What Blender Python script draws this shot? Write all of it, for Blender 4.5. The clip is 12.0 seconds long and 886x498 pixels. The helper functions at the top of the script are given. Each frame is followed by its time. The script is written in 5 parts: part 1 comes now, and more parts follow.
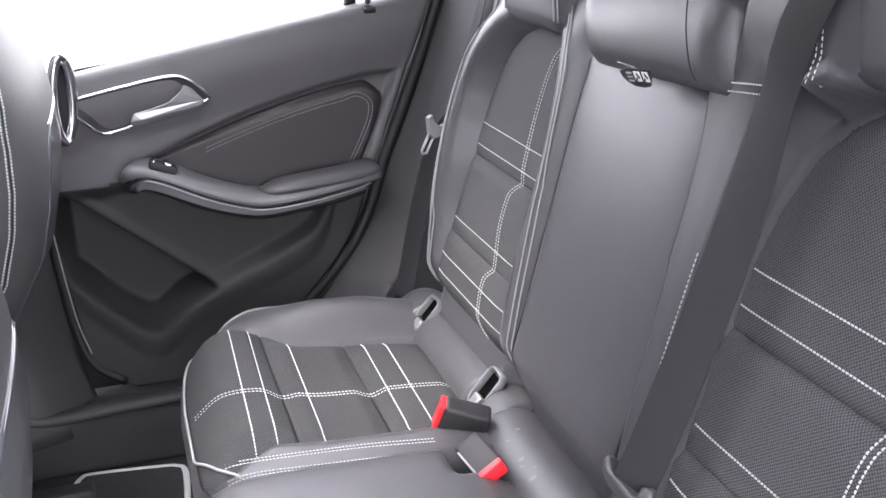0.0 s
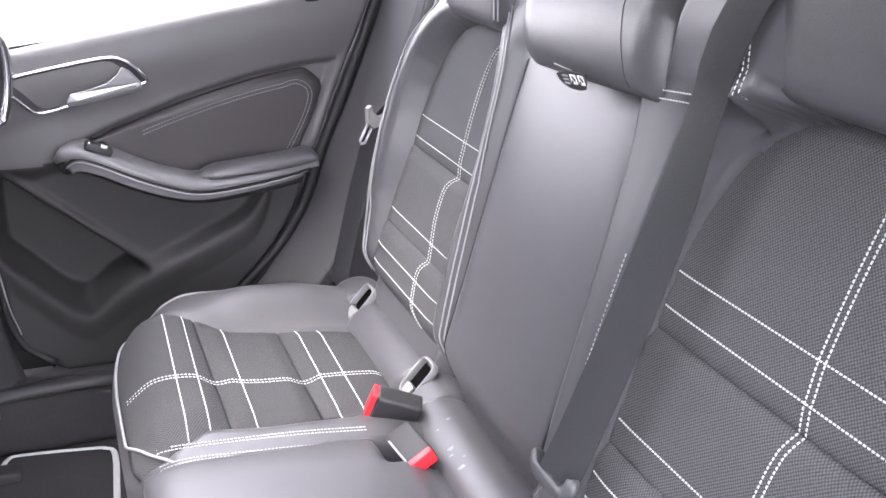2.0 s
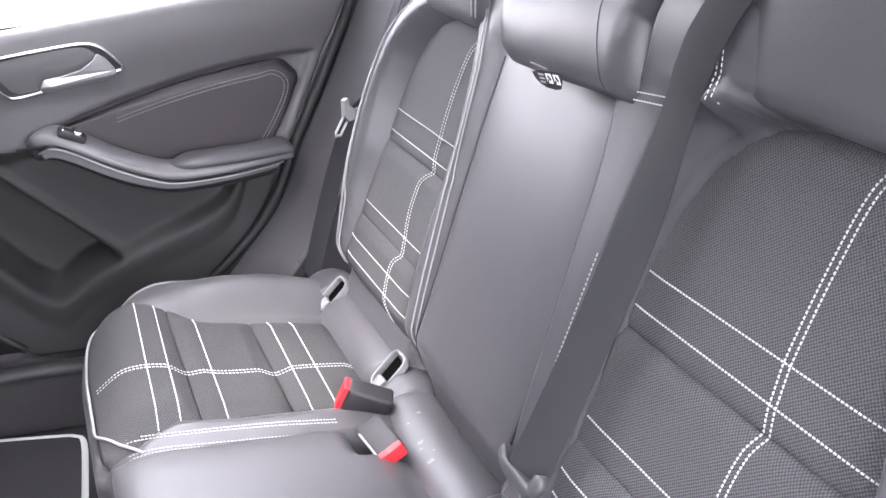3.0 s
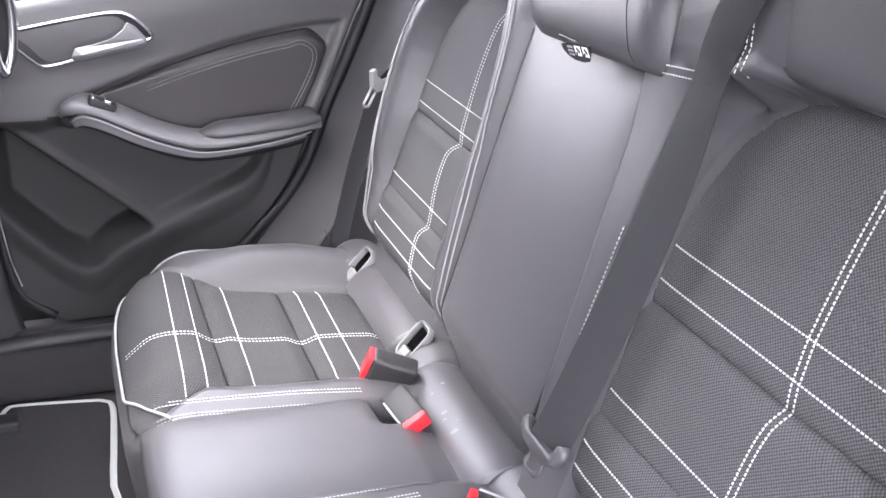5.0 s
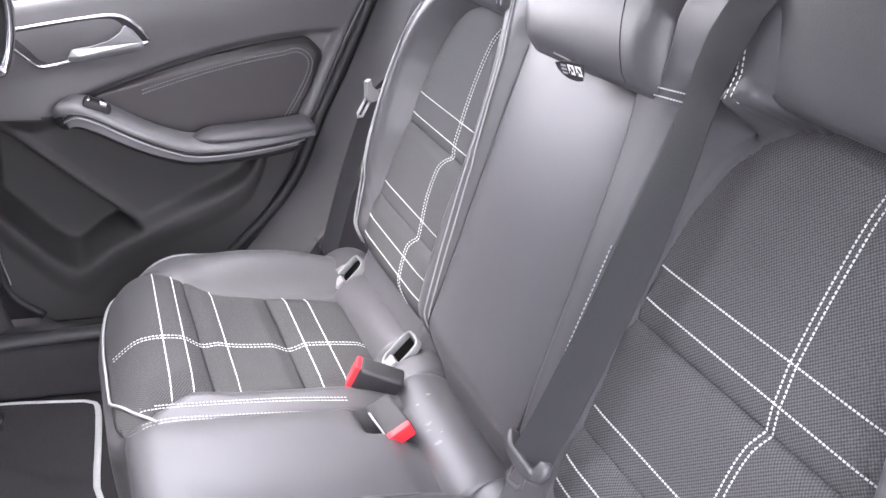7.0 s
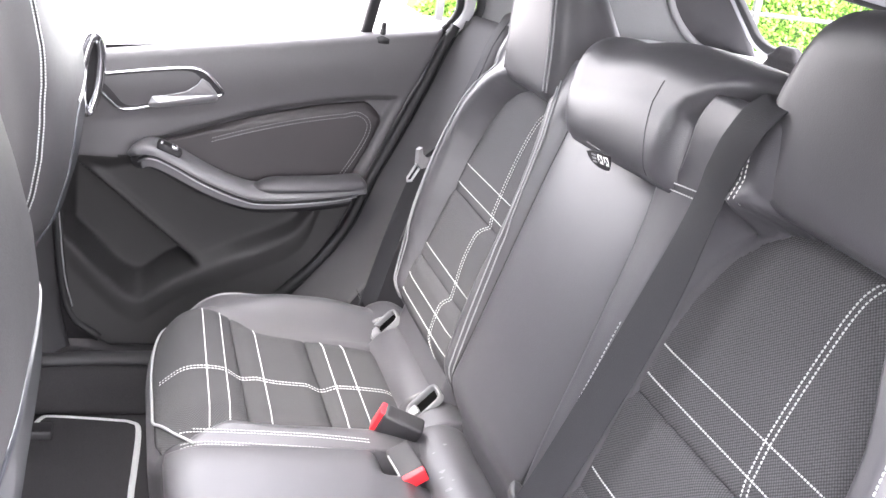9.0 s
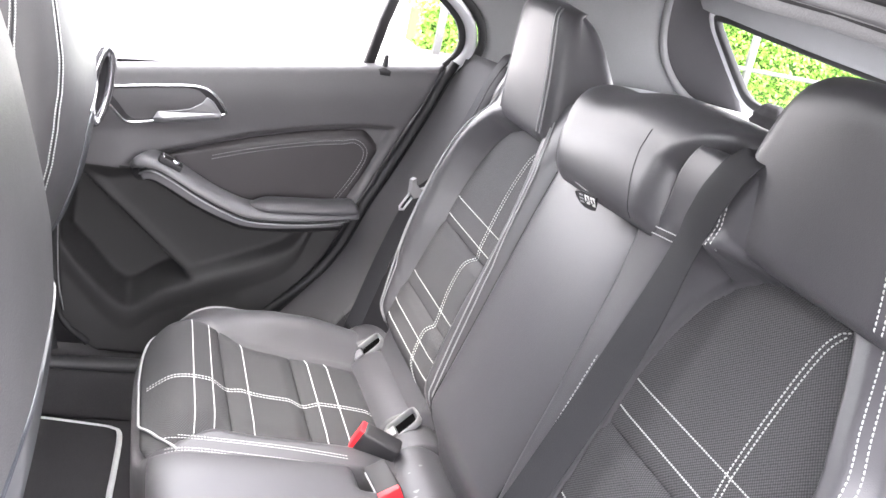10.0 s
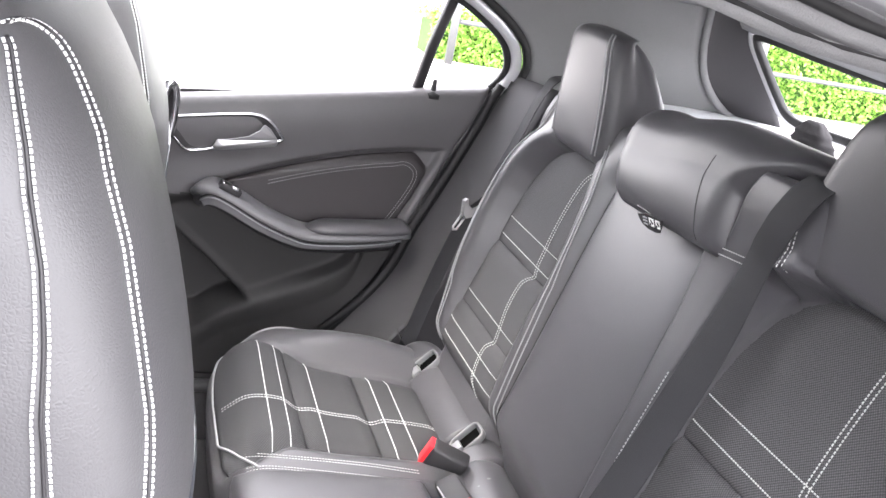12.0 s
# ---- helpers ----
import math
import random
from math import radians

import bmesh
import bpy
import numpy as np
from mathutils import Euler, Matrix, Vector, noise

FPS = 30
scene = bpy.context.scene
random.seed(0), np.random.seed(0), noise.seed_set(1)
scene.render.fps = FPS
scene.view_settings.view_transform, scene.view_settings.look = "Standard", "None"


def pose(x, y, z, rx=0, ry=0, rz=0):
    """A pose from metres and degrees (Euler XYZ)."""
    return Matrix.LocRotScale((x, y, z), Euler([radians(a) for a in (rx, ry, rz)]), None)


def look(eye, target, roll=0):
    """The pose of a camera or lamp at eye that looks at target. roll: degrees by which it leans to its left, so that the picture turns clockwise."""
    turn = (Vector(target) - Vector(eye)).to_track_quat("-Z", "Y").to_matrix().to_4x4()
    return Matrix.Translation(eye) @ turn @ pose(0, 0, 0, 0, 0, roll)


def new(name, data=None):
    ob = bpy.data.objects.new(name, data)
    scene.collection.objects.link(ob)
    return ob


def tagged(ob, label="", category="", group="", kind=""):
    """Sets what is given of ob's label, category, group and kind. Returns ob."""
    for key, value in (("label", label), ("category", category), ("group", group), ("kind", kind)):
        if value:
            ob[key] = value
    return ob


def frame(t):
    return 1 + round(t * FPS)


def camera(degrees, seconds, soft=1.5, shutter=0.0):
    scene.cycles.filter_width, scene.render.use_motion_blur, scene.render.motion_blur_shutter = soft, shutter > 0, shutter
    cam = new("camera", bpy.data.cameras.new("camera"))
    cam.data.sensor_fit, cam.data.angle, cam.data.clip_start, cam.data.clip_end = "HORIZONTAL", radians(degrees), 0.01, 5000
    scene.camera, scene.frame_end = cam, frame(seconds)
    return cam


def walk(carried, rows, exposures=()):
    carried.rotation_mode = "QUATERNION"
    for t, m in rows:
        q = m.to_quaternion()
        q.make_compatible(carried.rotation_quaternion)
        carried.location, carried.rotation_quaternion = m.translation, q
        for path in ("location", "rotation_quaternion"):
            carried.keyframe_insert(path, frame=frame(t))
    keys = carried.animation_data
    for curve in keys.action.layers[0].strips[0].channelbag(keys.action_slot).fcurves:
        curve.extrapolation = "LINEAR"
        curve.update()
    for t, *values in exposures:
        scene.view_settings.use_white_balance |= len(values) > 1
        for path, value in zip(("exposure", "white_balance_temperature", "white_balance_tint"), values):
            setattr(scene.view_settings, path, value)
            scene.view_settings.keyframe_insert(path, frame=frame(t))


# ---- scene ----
cam = camera(45.0, 12.0)
PATH = [
    (0, (0.119, -0.898, 1.197), (0.663, 0.908, 0.533), -2.3),
    (0.5, (0.117, -0.908, 1.206), (0.692, 0.891, 0.549), -1.9),
    (1, (0.114, -0.914, 1.21), (0.745, 0.855, 0.522), -0.5),
    (1.5, (0.113, -0.913, 1.211), (0.765, 0.846, 0.519), 0.2),
    (2, (0.113, -0.912, 1.214), (0.769, 0.844, 0.518), 0.4),
    (2.5, (0.113, -0.913, 1.22), (0.801, 0.828, 0.517), 1.5),
    (4.5, (0.105, -0.922, 1.221), (0.798, 0.802, 0.48), 3.0),
    (5, (0.111, -0.919, 1.221), (0.76, 0.813, 0.46), 2.2),
    (5.5, (0.106, -0.929, 1.223), (0.786, 0.793, 0.465), 2.3),
    (6, (0.107, -0.927, 1.226), (0.792, 0.788, 0.457), 2.8),
    (6.5, (0.108, -0.924, 1.227), (0.776, 0.802, 0.47), 3.4),
    (8.5, (0.111, -0.944, 1.256), (0.787, 0.799, 0.544), 6.5),
    (9, (0.093, -1.02, 1.267), (0.68, 0.779, 0.62), 8.5),
    (9.5, (0.091, -1.055, 1.258), (0.631, 0.769, 0.639), 10.1),
    (10, (0.071, -1.066, 1.275), (0.684, 0.746, 0.692), 12.4),
    (10.5, (0.051, -1.092, 1.284), (0.678, 0.726, 0.734), 11.4),
    (11, (0.008, -1.128, 1.298), (0.622, 0.693, 0.743), 11.0),
    (11.5, (-0.008, -1.104, 1.296), (0.618, 0.713, 0.743), 9.2),
    (12, (-0.018, -1.091, 1.297), (0.579, 0.728, 0.721), 11.1),
]
EXPOSURES = [(0.0, 3.62, 6400, 13), (1.5, 4.1, 6400, 14), (4.5, 4.25, 6400, 14), (6.5, 4.2, 6400, 14), (9.0, 4.3, 6600, 12), (10.5, 4.15, 6650, 10), (11.0, 4.2, 6600, 10), (11.5, 3.95, 6650, 10), (12.0, 3.85, 6650, 10)]
walk(cam, [(t, look(eye, target, roll)) for t, eye, target, roll in PATH], EXPOSURES)

# ---- world, sun, exposure ----
world = bpy.data.worlds.new("sky")
scene.world = world
world.use_nodes = True
wn = world.node_tree.nodes
sky = wn.new("ShaderNodeTexSky")
sky.sky_type = "NISHITA"
sky.sun_disc = False
sky.sun_elevation = radians(66)
sky.sun_rotation = radians(252)
sky.dust_density = 4.0
wn["Background"].inputs["Strength"].default_value = 0.12
cloud = wn.new("ShaderNodeMix")
cloud.data_type = "RGBA"
cloud.inputs[0].default_value = 0.75
cloud.inputs[7].default_value = (9.0, 8.8, 9.3, 1.0)
world.node_tree.links.new(sky.outputs["Color"], cloud.inputs[6])
world.node_tree.links.new(cloud.outputs[2], wn["Background"].inputs["Color"])
sun = new("sun", bpy.data.lights.new("sun", "SUN"))
sun.data.energy = 0.22
sun.data.angle = radians(28)
sun.data.color = (1.0, 0.97, 0.93)
sun.matrix_world = look((-2.4, -0.8, 5.6), (0, 0, 0))


# ---- materials ----
def material(name, colour, rough=0.5, metal=0.0, spec=0.5, grain=0.0, scale=300.0, bump=0.2, stain=0.12, coat=0.0):
    """A procedural surface: base colour with blotches and fine grain, and a fine relief."""
    m = bpy.data.materials.new(name)
    m.use_nodes = True
    n, l = m.node_tree.nodes, m.node_tree.links
    b = n["Principled BSDF"]
    b.inputs["Roughness"].default_value = rough
    b.inputs["Metallic"].default_value = metal
    b.inputs["Specular IOR Level"].default_value = spec
    b.inputs["Coat Weight"].default_value = coat
    tc = n.new("ShaderNodeTexCoord")
    big = n.new("ShaderNodeTexNoise")
    big.inputs["Scale"].default_value = 7.0
    big.inputs["Detail"].default_value = 5.0
    l.new(tc.outputs["Object"], big.inputs["Vector"])
    fine = n.new("ShaderNodeTexNoise")
    fine.inputs["Scale"].default_value = scale
    fine.inputs["Detail"].default_value = 3.0
    l.new(tc.outputs["Object"], fine.inputs["Vector"])
    ramp = n.new("ShaderNodeMapRange")
    ramp.inputs["To Min"].default_value = 1.0 - stain
    ramp.inputs["To Max"].default_value = 1.0 + stain
    l.new(big.outputs["Fac"], ramp.inputs["Value"])
    ramp2 = n.new("ShaderNodeMapRange")
    ramp2.inputs["To Min"].default_value = 1.0 - grain
    ramp2.inputs["To Max"].default_value = 1.0 + grain
    l.new(fine.outputs["Fac"], ramp2.inputs["Value"])
    mul = n.new("ShaderNodeMath")
    mul.operation = "MULTIPLY"
    l.new(ramp.outputs["Result"], mul.inputs[0])
    l.new(ramp2.outputs["Result"], mul.inputs[1])
    tint = n.new("ShaderNodeVectorMath")
    tint.operation = "SCALE"
    tint.inputs[0].default_value = colour
    l.new(mul.outputs[0], tint.inputs["Scale"])
    l.new(tint.outputs["Vector"], b.inputs["Base Color"])
    rr = n.new("ShaderNodeMapRange")
    rr.inputs["To Min"].default_value = max(0.02, rough - 0.07)
    rr.inputs["To Max"].default_value = min(1.0, rough + 0.07)
    l.new(big.outputs["Fac"], rr.inputs["Value"])
    l.new(rr.outputs["Result"], b.inputs["Roughness"])
    if bump:
        bp_ = n.new("ShaderNodeBump")
        bp_.inputs["Strength"].default_value = bump
        bp_.inputs["Distance"].default_value = 0.001
        l.new(fine.outputs["Fac"], bp_.inputs["Height"])
        l.new(bp_.outputs["Normal"], b.inputs["Normal"])
    return m


def leather_material(name, colour, rough=0.42, scale=560.0, bump=0.10):
    """Grained leather: cells of a Voronoi texture as relief over soft blotches."""
    m = material(name, colour, rough, spec=0.5, grain=0.04, scale=260.0, bump=0.0, stain=0.08)
    n, l = m.node_tree.nodes, m.node_tree.links
    tc = next(x for x in n if x.type == "TEX_COORD")
    cells = n.new("ShaderNodeTexVoronoi")
    cells.feature = "DISTANCE_TO_EDGE"
    cells.inputs["Scale"].default_value = scale
    l.new(tc.outputs["Object"], cells.inputs["Vector"])
    soft = n.new("ShaderNodeTexNoise")
    soft.inputs["Scale"].default_value = 45.0
    l.new(tc.outputs["Object"], soft.inputs["Vector"])
    add = n.new("ShaderNodeMath")
    add.operation = "MULTIPLY_ADD"
    add.inputs[1].default_value = 1.2
    l.new(cells.outputs["Distance"], add.inputs[0])
    l.new(soft.outputs["Fac"], add.inputs[2])
    bmp = n.new("ShaderNodeBump")
    bmp.inputs["Strength"].default_value = bump
    bmp.inputs["Distance"].default_value = 0.0012
    l.new(add.outputs[0], bmp.inputs["Height"])
    l.new(bmp.outputs["Normal"], n["Principled BSDF"].inputs["Normal"])
    return m


def fabric_material(name, colour, turn, first, second, relief=0.6):
    """Woven cloth: a close lattice of round knots, laid out in the cloth's own plane, as relief and faint colour."""
    m = material(name, colour, 0.85, spec=0.2, grain=0.12, scale=500.0, bump=0.0, stain=0.12)
    n, l = m.node_tree.nodes, m.node_tree.links
    tc = next(x for x in n if x.type == "TEX_COORD")
    mp = n.new("ShaderNodeMapping")
    mp.inputs["Rotation"].default_value = (0.0, turn, 0.0)
    l.new(tc.outputs["Object"], mp.inputs["Vector"])
    sep, com = n.new("ShaderNodeSeparateXYZ"), n.new("ShaderNodeCombineXYZ")
    l.new(mp.outputs["Vector"], sep.inputs[0])
    l.new(sep.outputs[first], com.inputs[0])
    l.new(sep.outputs[second], com.inputs[1])
    rot = n.new("ShaderNodeMapping")
    rot.inputs["Rotation"].default_value = (0.0, 0.0, radians(38))
    l.new(com.outputs[0], rot.inputs["Vector"])
    cells = n.new("ShaderNodeTexVoronoi")
    cells.voronoi_dimensions = "2D"
    cells.inputs["Scale"].default_value = 400.0
    cells.inputs["Randomness"].default_value = 0.12
    l.new(rot.outputs["Vector"], cells.inputs["Vector"])
    bmp = n.new("ShaderNodeBump")
    bmp.invert = True
    bmp.inputs["Strength"].default_value = relief
    bmp.inputs["Distance"].default_value = 0.0015
    l.new(cells.outputs["Distance"], bmp.inputs["Height"])
    b = n["Principled BSDF"]
    l.new(bmp.outputs["Normal"], b.inputs["Normal"])
    was = b.inputs["Base Color"].links[0].from_socket
    mr = n.new("ShaderNodeMapRange")
    mr.inputs["From Max"].default_value = 0.7
    mr.inputs["To Min"].default_value = 1.6
    mr.inputs["To Max"].default_value = 0.3
    l.new(cells.outputs["Distance"], mr.inputs["Value"])
    sc = n.new("ShaderNodeVectorMath")
    sc.operation = "SCALE"
    l.new(was, sc.inputs[0])
    l.new(mr.outputs["Result"], sc.inputs["Scale"])
    l.new(sc.outputs["Vector"], b.inputs["Base Color"])
    return m


LEATHER = leather_material("dark_leather", (0.071, 0.069, 0.075), 0.38, 560.0, 0.14)
LEATHER_NEAR = leather_material("grained_leather", (0.066, 0.065, 0.068), 0.47, 430.0, 0.24)
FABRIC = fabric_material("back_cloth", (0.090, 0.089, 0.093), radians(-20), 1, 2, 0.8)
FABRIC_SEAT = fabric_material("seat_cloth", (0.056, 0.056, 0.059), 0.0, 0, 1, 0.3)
PLASTIC = material("door_plastic", (0.098, 0.094, 0.098), 0.5, grain=0.1, scale=700, bump=0.15)
PLASTIC_SHADED = material("shaded_door_plastic", (0.031, 0.030, 0.0305), 0.6, spec=0.35, grain=0.1, scale=700, bump=0.15)
PLASTIC_DARK = material("dark_plastic", (0.022, 0.021, 0.023), 0.55, grain=0.1, scale=600, bump=0.15)
DOOR_SKIN = leather_material("door_leather", (0.032, 0.028, 0.030), 0.5)
GLOSS = material("gloss_shell", (0.045, 0.048, 0.055), 0.34, spec=0.45, bump=0.0, stain=0.05, coat=0.6)
RUBBER = material("rubber_seal", (0.012, 0.012, 0.013), 0.6, grain=0.1, bump=0.1)
CHROME = material("satin_chrome", (0.75, 0.75, 0.77), 0.16, 1.0, bump=0.0, stain=0.04)
SILVER = material("silver_paint", (0.42, 0.42, 0.43), 0.38, 0.7, bump=0.0, stain=0.05)
THREAD = material("white_thread", (0.52, 0.53, 0.52), 0.7, grain=0.1, scale=900, bump=0.2)
PALE_GREY = material("pale_grey", (0.21, 0.205, 0.21), 0.6, bump=0.2)
PIPING = material("grey_piping", (0.30, 0.30, 0.305), 0.6, grain=0.1, scale=700, bump=0.1)
CARPET = material("black_carpet", (0.055, 0.053, 0.055), 0.95, spec=0.1, grain=0.5, scale=800, bump=0.9)
MAT_EDGE = material("white_binding", (0.70, 0.70, 0.69), 0.7, grain=0.1, scale=600, bump=0.3)
HEADLINER = material("grey_headliner", (0.26, 0.26, 0.265), 0.95, spec=0.15, grain=0.15, scale=900, bump=0.5)
FOOT = material("sill_plastic", (0.050, 0.049, 0.051), 0.5, spec=0.4, grain=0.1, scale=700, bump=0.15)
TRIM = material("pillar_trim", (0.072, 0.070, 0.074), 0.7, spec=0.3, grain=0.1, scale=700, bump=0.25)
BELT = material("belt_webbing", (0.028, 0.028, 0.031), 0.7, spec=0.3, grain=0.2, scale=900, bump=0.4)
RED = material("red_button", (0.75, 0.025, 0.035), 0.35, bump=0.0, stain=0.05)
WHITE = material("white_label", (0.8, 0.8, 0.78), 0.5, bump=0.0)
BODY_PAINT = material("silver_car_paint", (0.62, 0.62, 0.64), 0.25, 0.3, bump=0.0, stain=0.03, coat=0.5)
SHELF = material("pale_shelf", (0.72, 0.73, 0.74), 0.8, grain=0.1, scale=500, bump=0.3)
PAVING = material("pale_paving", (0.40, 0.39, 0.38), 0.85, grain=0.15, scale=30, bump=0.4)
GROUND_DARK = material("dark_ground", (0.055, 0.055, 0.057), 0.9, grain=0.3, scale=80, bump=0.6)
SLOT_SHADE = material("slot_shade_black", (0.004, 0.004, 0.004), 0.95, spec=0.02, bump=0.0)
WALL = material("white_plaster", (0.80, 0.80, 0.79), 0.85, grain=0.08, scale=60, bump=0.3)
RAIL = material("galvanised_rail", (0.11, 0.112, 0.115), 0.55, 0.3, grain=0.2, scale=50, bump=0.1)


def leaf_material():
    m = material("hedge_leaf", (0.24, 0.44, 0.075), 0.45, grain=0.25, scale=40, bump=0.1, stain=0.3)
    n, l = m.node_tree.nodes, m.node_tree.links
    b = n["Principled BSDF"]
    was = b.inputs["Base Color"].links[0].from_socket
    geo = n.new("ShaderNodeNewGeometry")
    mr = n.new("ShaderNodeMapRange")
    mr.inputs["To Min"].default_value = 0.72
    mr.inputs["To Max"].default_value = 1.25
    l.new(geo.outputs["Random Per Island"], mr.inputs["Value"])
    sc = n.new("ShaderNodeVectorMath")
    sc.operation = "SCALE"
    l.new(was, sc.inputs[0])
    l.new(mr.outputs["Result"], sc.inputs["Scale"])
    l.new(sc.outputs["Vector"], b.inputs["Base Color"])
    return m


LEAF = leaf_material()
glass = bpy.data.materials.new("clear_glass")
glass.use_nodes = True
gn = glass.node_tree.nodes
gb = gn["Principled BSDF"]
gb.inputs["Base Color"].default_value = (0.93, 0.96, 0.94, 1)
gb.inputs["Roughness"].default_value = 0.0
gb.inputs["Transmission Weight"].default_value = 1.0
gb.inputs["IOR"].default_value = 1.01


# ---- mesh helpers ----
def thing(name, label, category, at=(0, 0, 0), group="", kind=""):
    ob = new(name)
    ob.location = at
    ob.empty_display_size = 0.05
    return tagged(ob, label, category, group, kind)


def mesh(name, verts, faces, mat, parent=None, label="", smooth=True):
    me = bpy.data.meshes.new(name)
    me.from_pydata([tuple(v) for v in verts], [], faces)
    bm = bmesh.new()
    bm.from_mesh(me)
    bmesh.ops.recalc_face_normals(bm, faces=bm.faces)
    bm.to_mesh(me)
    bm.free()
    me.polygons.foreach_set("use_smooth", [smooth] * len(me.polygons))
    me.materials.append(mat)
    ob = new(name, me)
    attach(ob, parent)
    if label:
        ob["label"] = label
    return ob


def attach(ob, parent):
    if parent is not None:
        ob.parent = parent
        ob.matrix_parent_inverse = Matrix.Translation(-parent.location) if parent.parent is None else Matrix()


def grid_faces(nu, nv, wrap=False):
    f = []
    for j in range(nv - 1):
        for i in range(nu if wrap else nu - 1):
            a, b = j * nu + i, j * nu + (i + 1) % nu
            f.append((a, b, b + nu, a + nu))
    return f


def surf(name, fn, nu, nv, mat, parent=None, thick=0.0, label=""):
    """An open surface fn(u, v), both 0 to 1, made solid by a backing."""
    verts = [fn(i / (nu - 1), j / (nv - 1)) for j in range(nv) for i in range(nu)]
    ob = mesh(name, verts, grid_faces(nu, nv), mat, parent, label)
    if thick:
        s = ob.modifiers.new("thickness", "SOLIDIFY")
        s.thickness, s.offset = thick, 0.0
    return ob


def loft(name, rings, mat, parent=None, label="", caps=True, smooth=True):
    """A closed skin over rings of equally many points."""
    n = len(rings[0])
    verts = [p for r in rings for p in r]
    faces = grid_faces(n, len(rings), wrap=True)
    if caps:
        faces += [tuple(range(n))[::-1], tuple(range(len(verts) - n, len(verts)))]
    return mesh(name, verts, faces, mat, parent, label, smooth)


def curve(ctrl, n=8):
    """A smooth path through the control points (Catmull-Rom)."""
    p = [Vector(c) for c in ctrl]
    p = [2 * p[0] - p[1]] + p + [2 * p[-1] - p[-2]]
    out = []
    for k in range(1, len(p) - 2):
        a, b, c, d = p[k - 1 : k + 3]
        for i in range(n):
            t = i / n
            out.append(0.5 * (2 * b + (c - a) * t + (2 * a - 5 * b + 4 * c - d) * t * t + (3 * b - a - 3 * c + d) * t**3))
    return out + [p[-2]]


def sweep(name, pts, section, mat, parent=None, label="", up=(0, 0, 1), closed=False, smooth=True, scale=None):
    """A section (points across, up) drawn along a path; up keeps its turn."""
    rings, n = [], len(pts)
    for i, p in enumerate(pts):
        a = pts[(i - 1) % n] if closed or i else pts[i]
        b = pts[(i + 1) % n] if closed or i < n - 1 else pts[i]
        t = (Vector(b) - Vector(a)).normalized()
        w = up(i / max(1, n - 1)) if callable(up) else Vector(up)
        side = t.cross(Vector(w)).normalized()
        top = side.cross(t)
        k = scale(i / max(1, n - 1)) if scale else 1.0
        rings.append([Vector(p) + side * (x * k) + top * (y * k) for x, y in section])
    if closed:
        rings.append(rings[0])
        return loft(name, rings, mat, parent, label, caps=False, smooth=smooth)
    return loft(name, rings, mat, parent, label, smooth=smooth)


def circle(r, n=8):
    return [(r * math.cos(2 * math.pi * k / n), r * math.sin(2 * math.pi * k / n)) for k in range(n)]


def rounded(w, h, r, n=4):
    """A rounded rectangle about the origin."""
    out = []
    for cx, cy, a in ((w / 2 - r, h / 2 - r, 0), (-w / 2 + r, h / 2 - r, 90), (-w / 2 + r, -h / 2 + r, 180), (w / 2 - r, -h / 2 + r, 270)):
        out += [(cx + r * math.cos(radians(a + 90 * k / n)), cy + r * math.sin(radians(a + 90 * k / n))) for k in range(n + 1)]
    return out


def smoothstep(a, b, x):
    t = min(1.0, max(0.0, (x - a) / (b - a)))
    return t * t * (3 - 2 * t)


def hump(x, centre, half):
    """A round bump, 1 at the centre and 0 at half away."""
    t = abs(x - centre) / half
    return 0.0 if t >= 1 else (1 - t * t) ** 2


def lerp(table, x):
    """Straight steps between (x, value) pairs, eased."""
    if x <= table[0][0]:
        return table[0][1]
    for (a, va), (b, vb) in zip(table, table[1:]):
        if x <= b:
            return va + (vb - va) * (x - a) / (b - a)
    return table[-1][1]


def ease(table, x):
    """A smooth curve through (x, value) pairs."""
    if x <= table[0][0]:
        return table[0][1]
    if x >= table[-1][0]:
        return table[-1][1]
    k = next(i for i in range(len(table) - 1) if x <= table[i + 1][0])
    (x0, y0), (x1, y1) = table[k], table[k + 1]

    def slope(i):
        a, b = table[max(0, i - 1)], table[min(len(table) - 1, i + 1)]
        return (b[1] - a[1]) / (b[0] - a[0])

    w = x1 - x0
    t = (x - x0) / w
    return (2 * t**3 - 3 * t**2 + 1) * y0 + (t**3 - 2 * t**2 + t) * w * slope(k) + (3 * t**2 - 2 * t**3) * y1 + (t**3 - t**2) * w * slope(k + 1)


def block(name, m, size, mat, parent=None, label="", r=0.2, steps=3):
    """A box with rounded edges at the pose m; r: rounding, as a part of the smallest side."""
    bm = bmesh.new()
    bmesh.ops.create_cube(bm, size=1.0)
    for v in bm.verts:
        v.co = Vector((v.co.x * size[0], v.co.y * size[1], v.co.z * size[2]))
    bmesh.ops.bevel(bm, geom=bm.edges[:], offset=min(size) * r, segments=steps, profile=0.5, affect="EDGES")
    bm.transform(m)
    verts = [v.co.copy() for v in bm.verts]
    bm.verts.index_update()
    faces = [tuple(v.index for v in f.verts) for f in bm.faces]
    bm.free()
    return mesh(name, verts, faces, mat, parent, label)


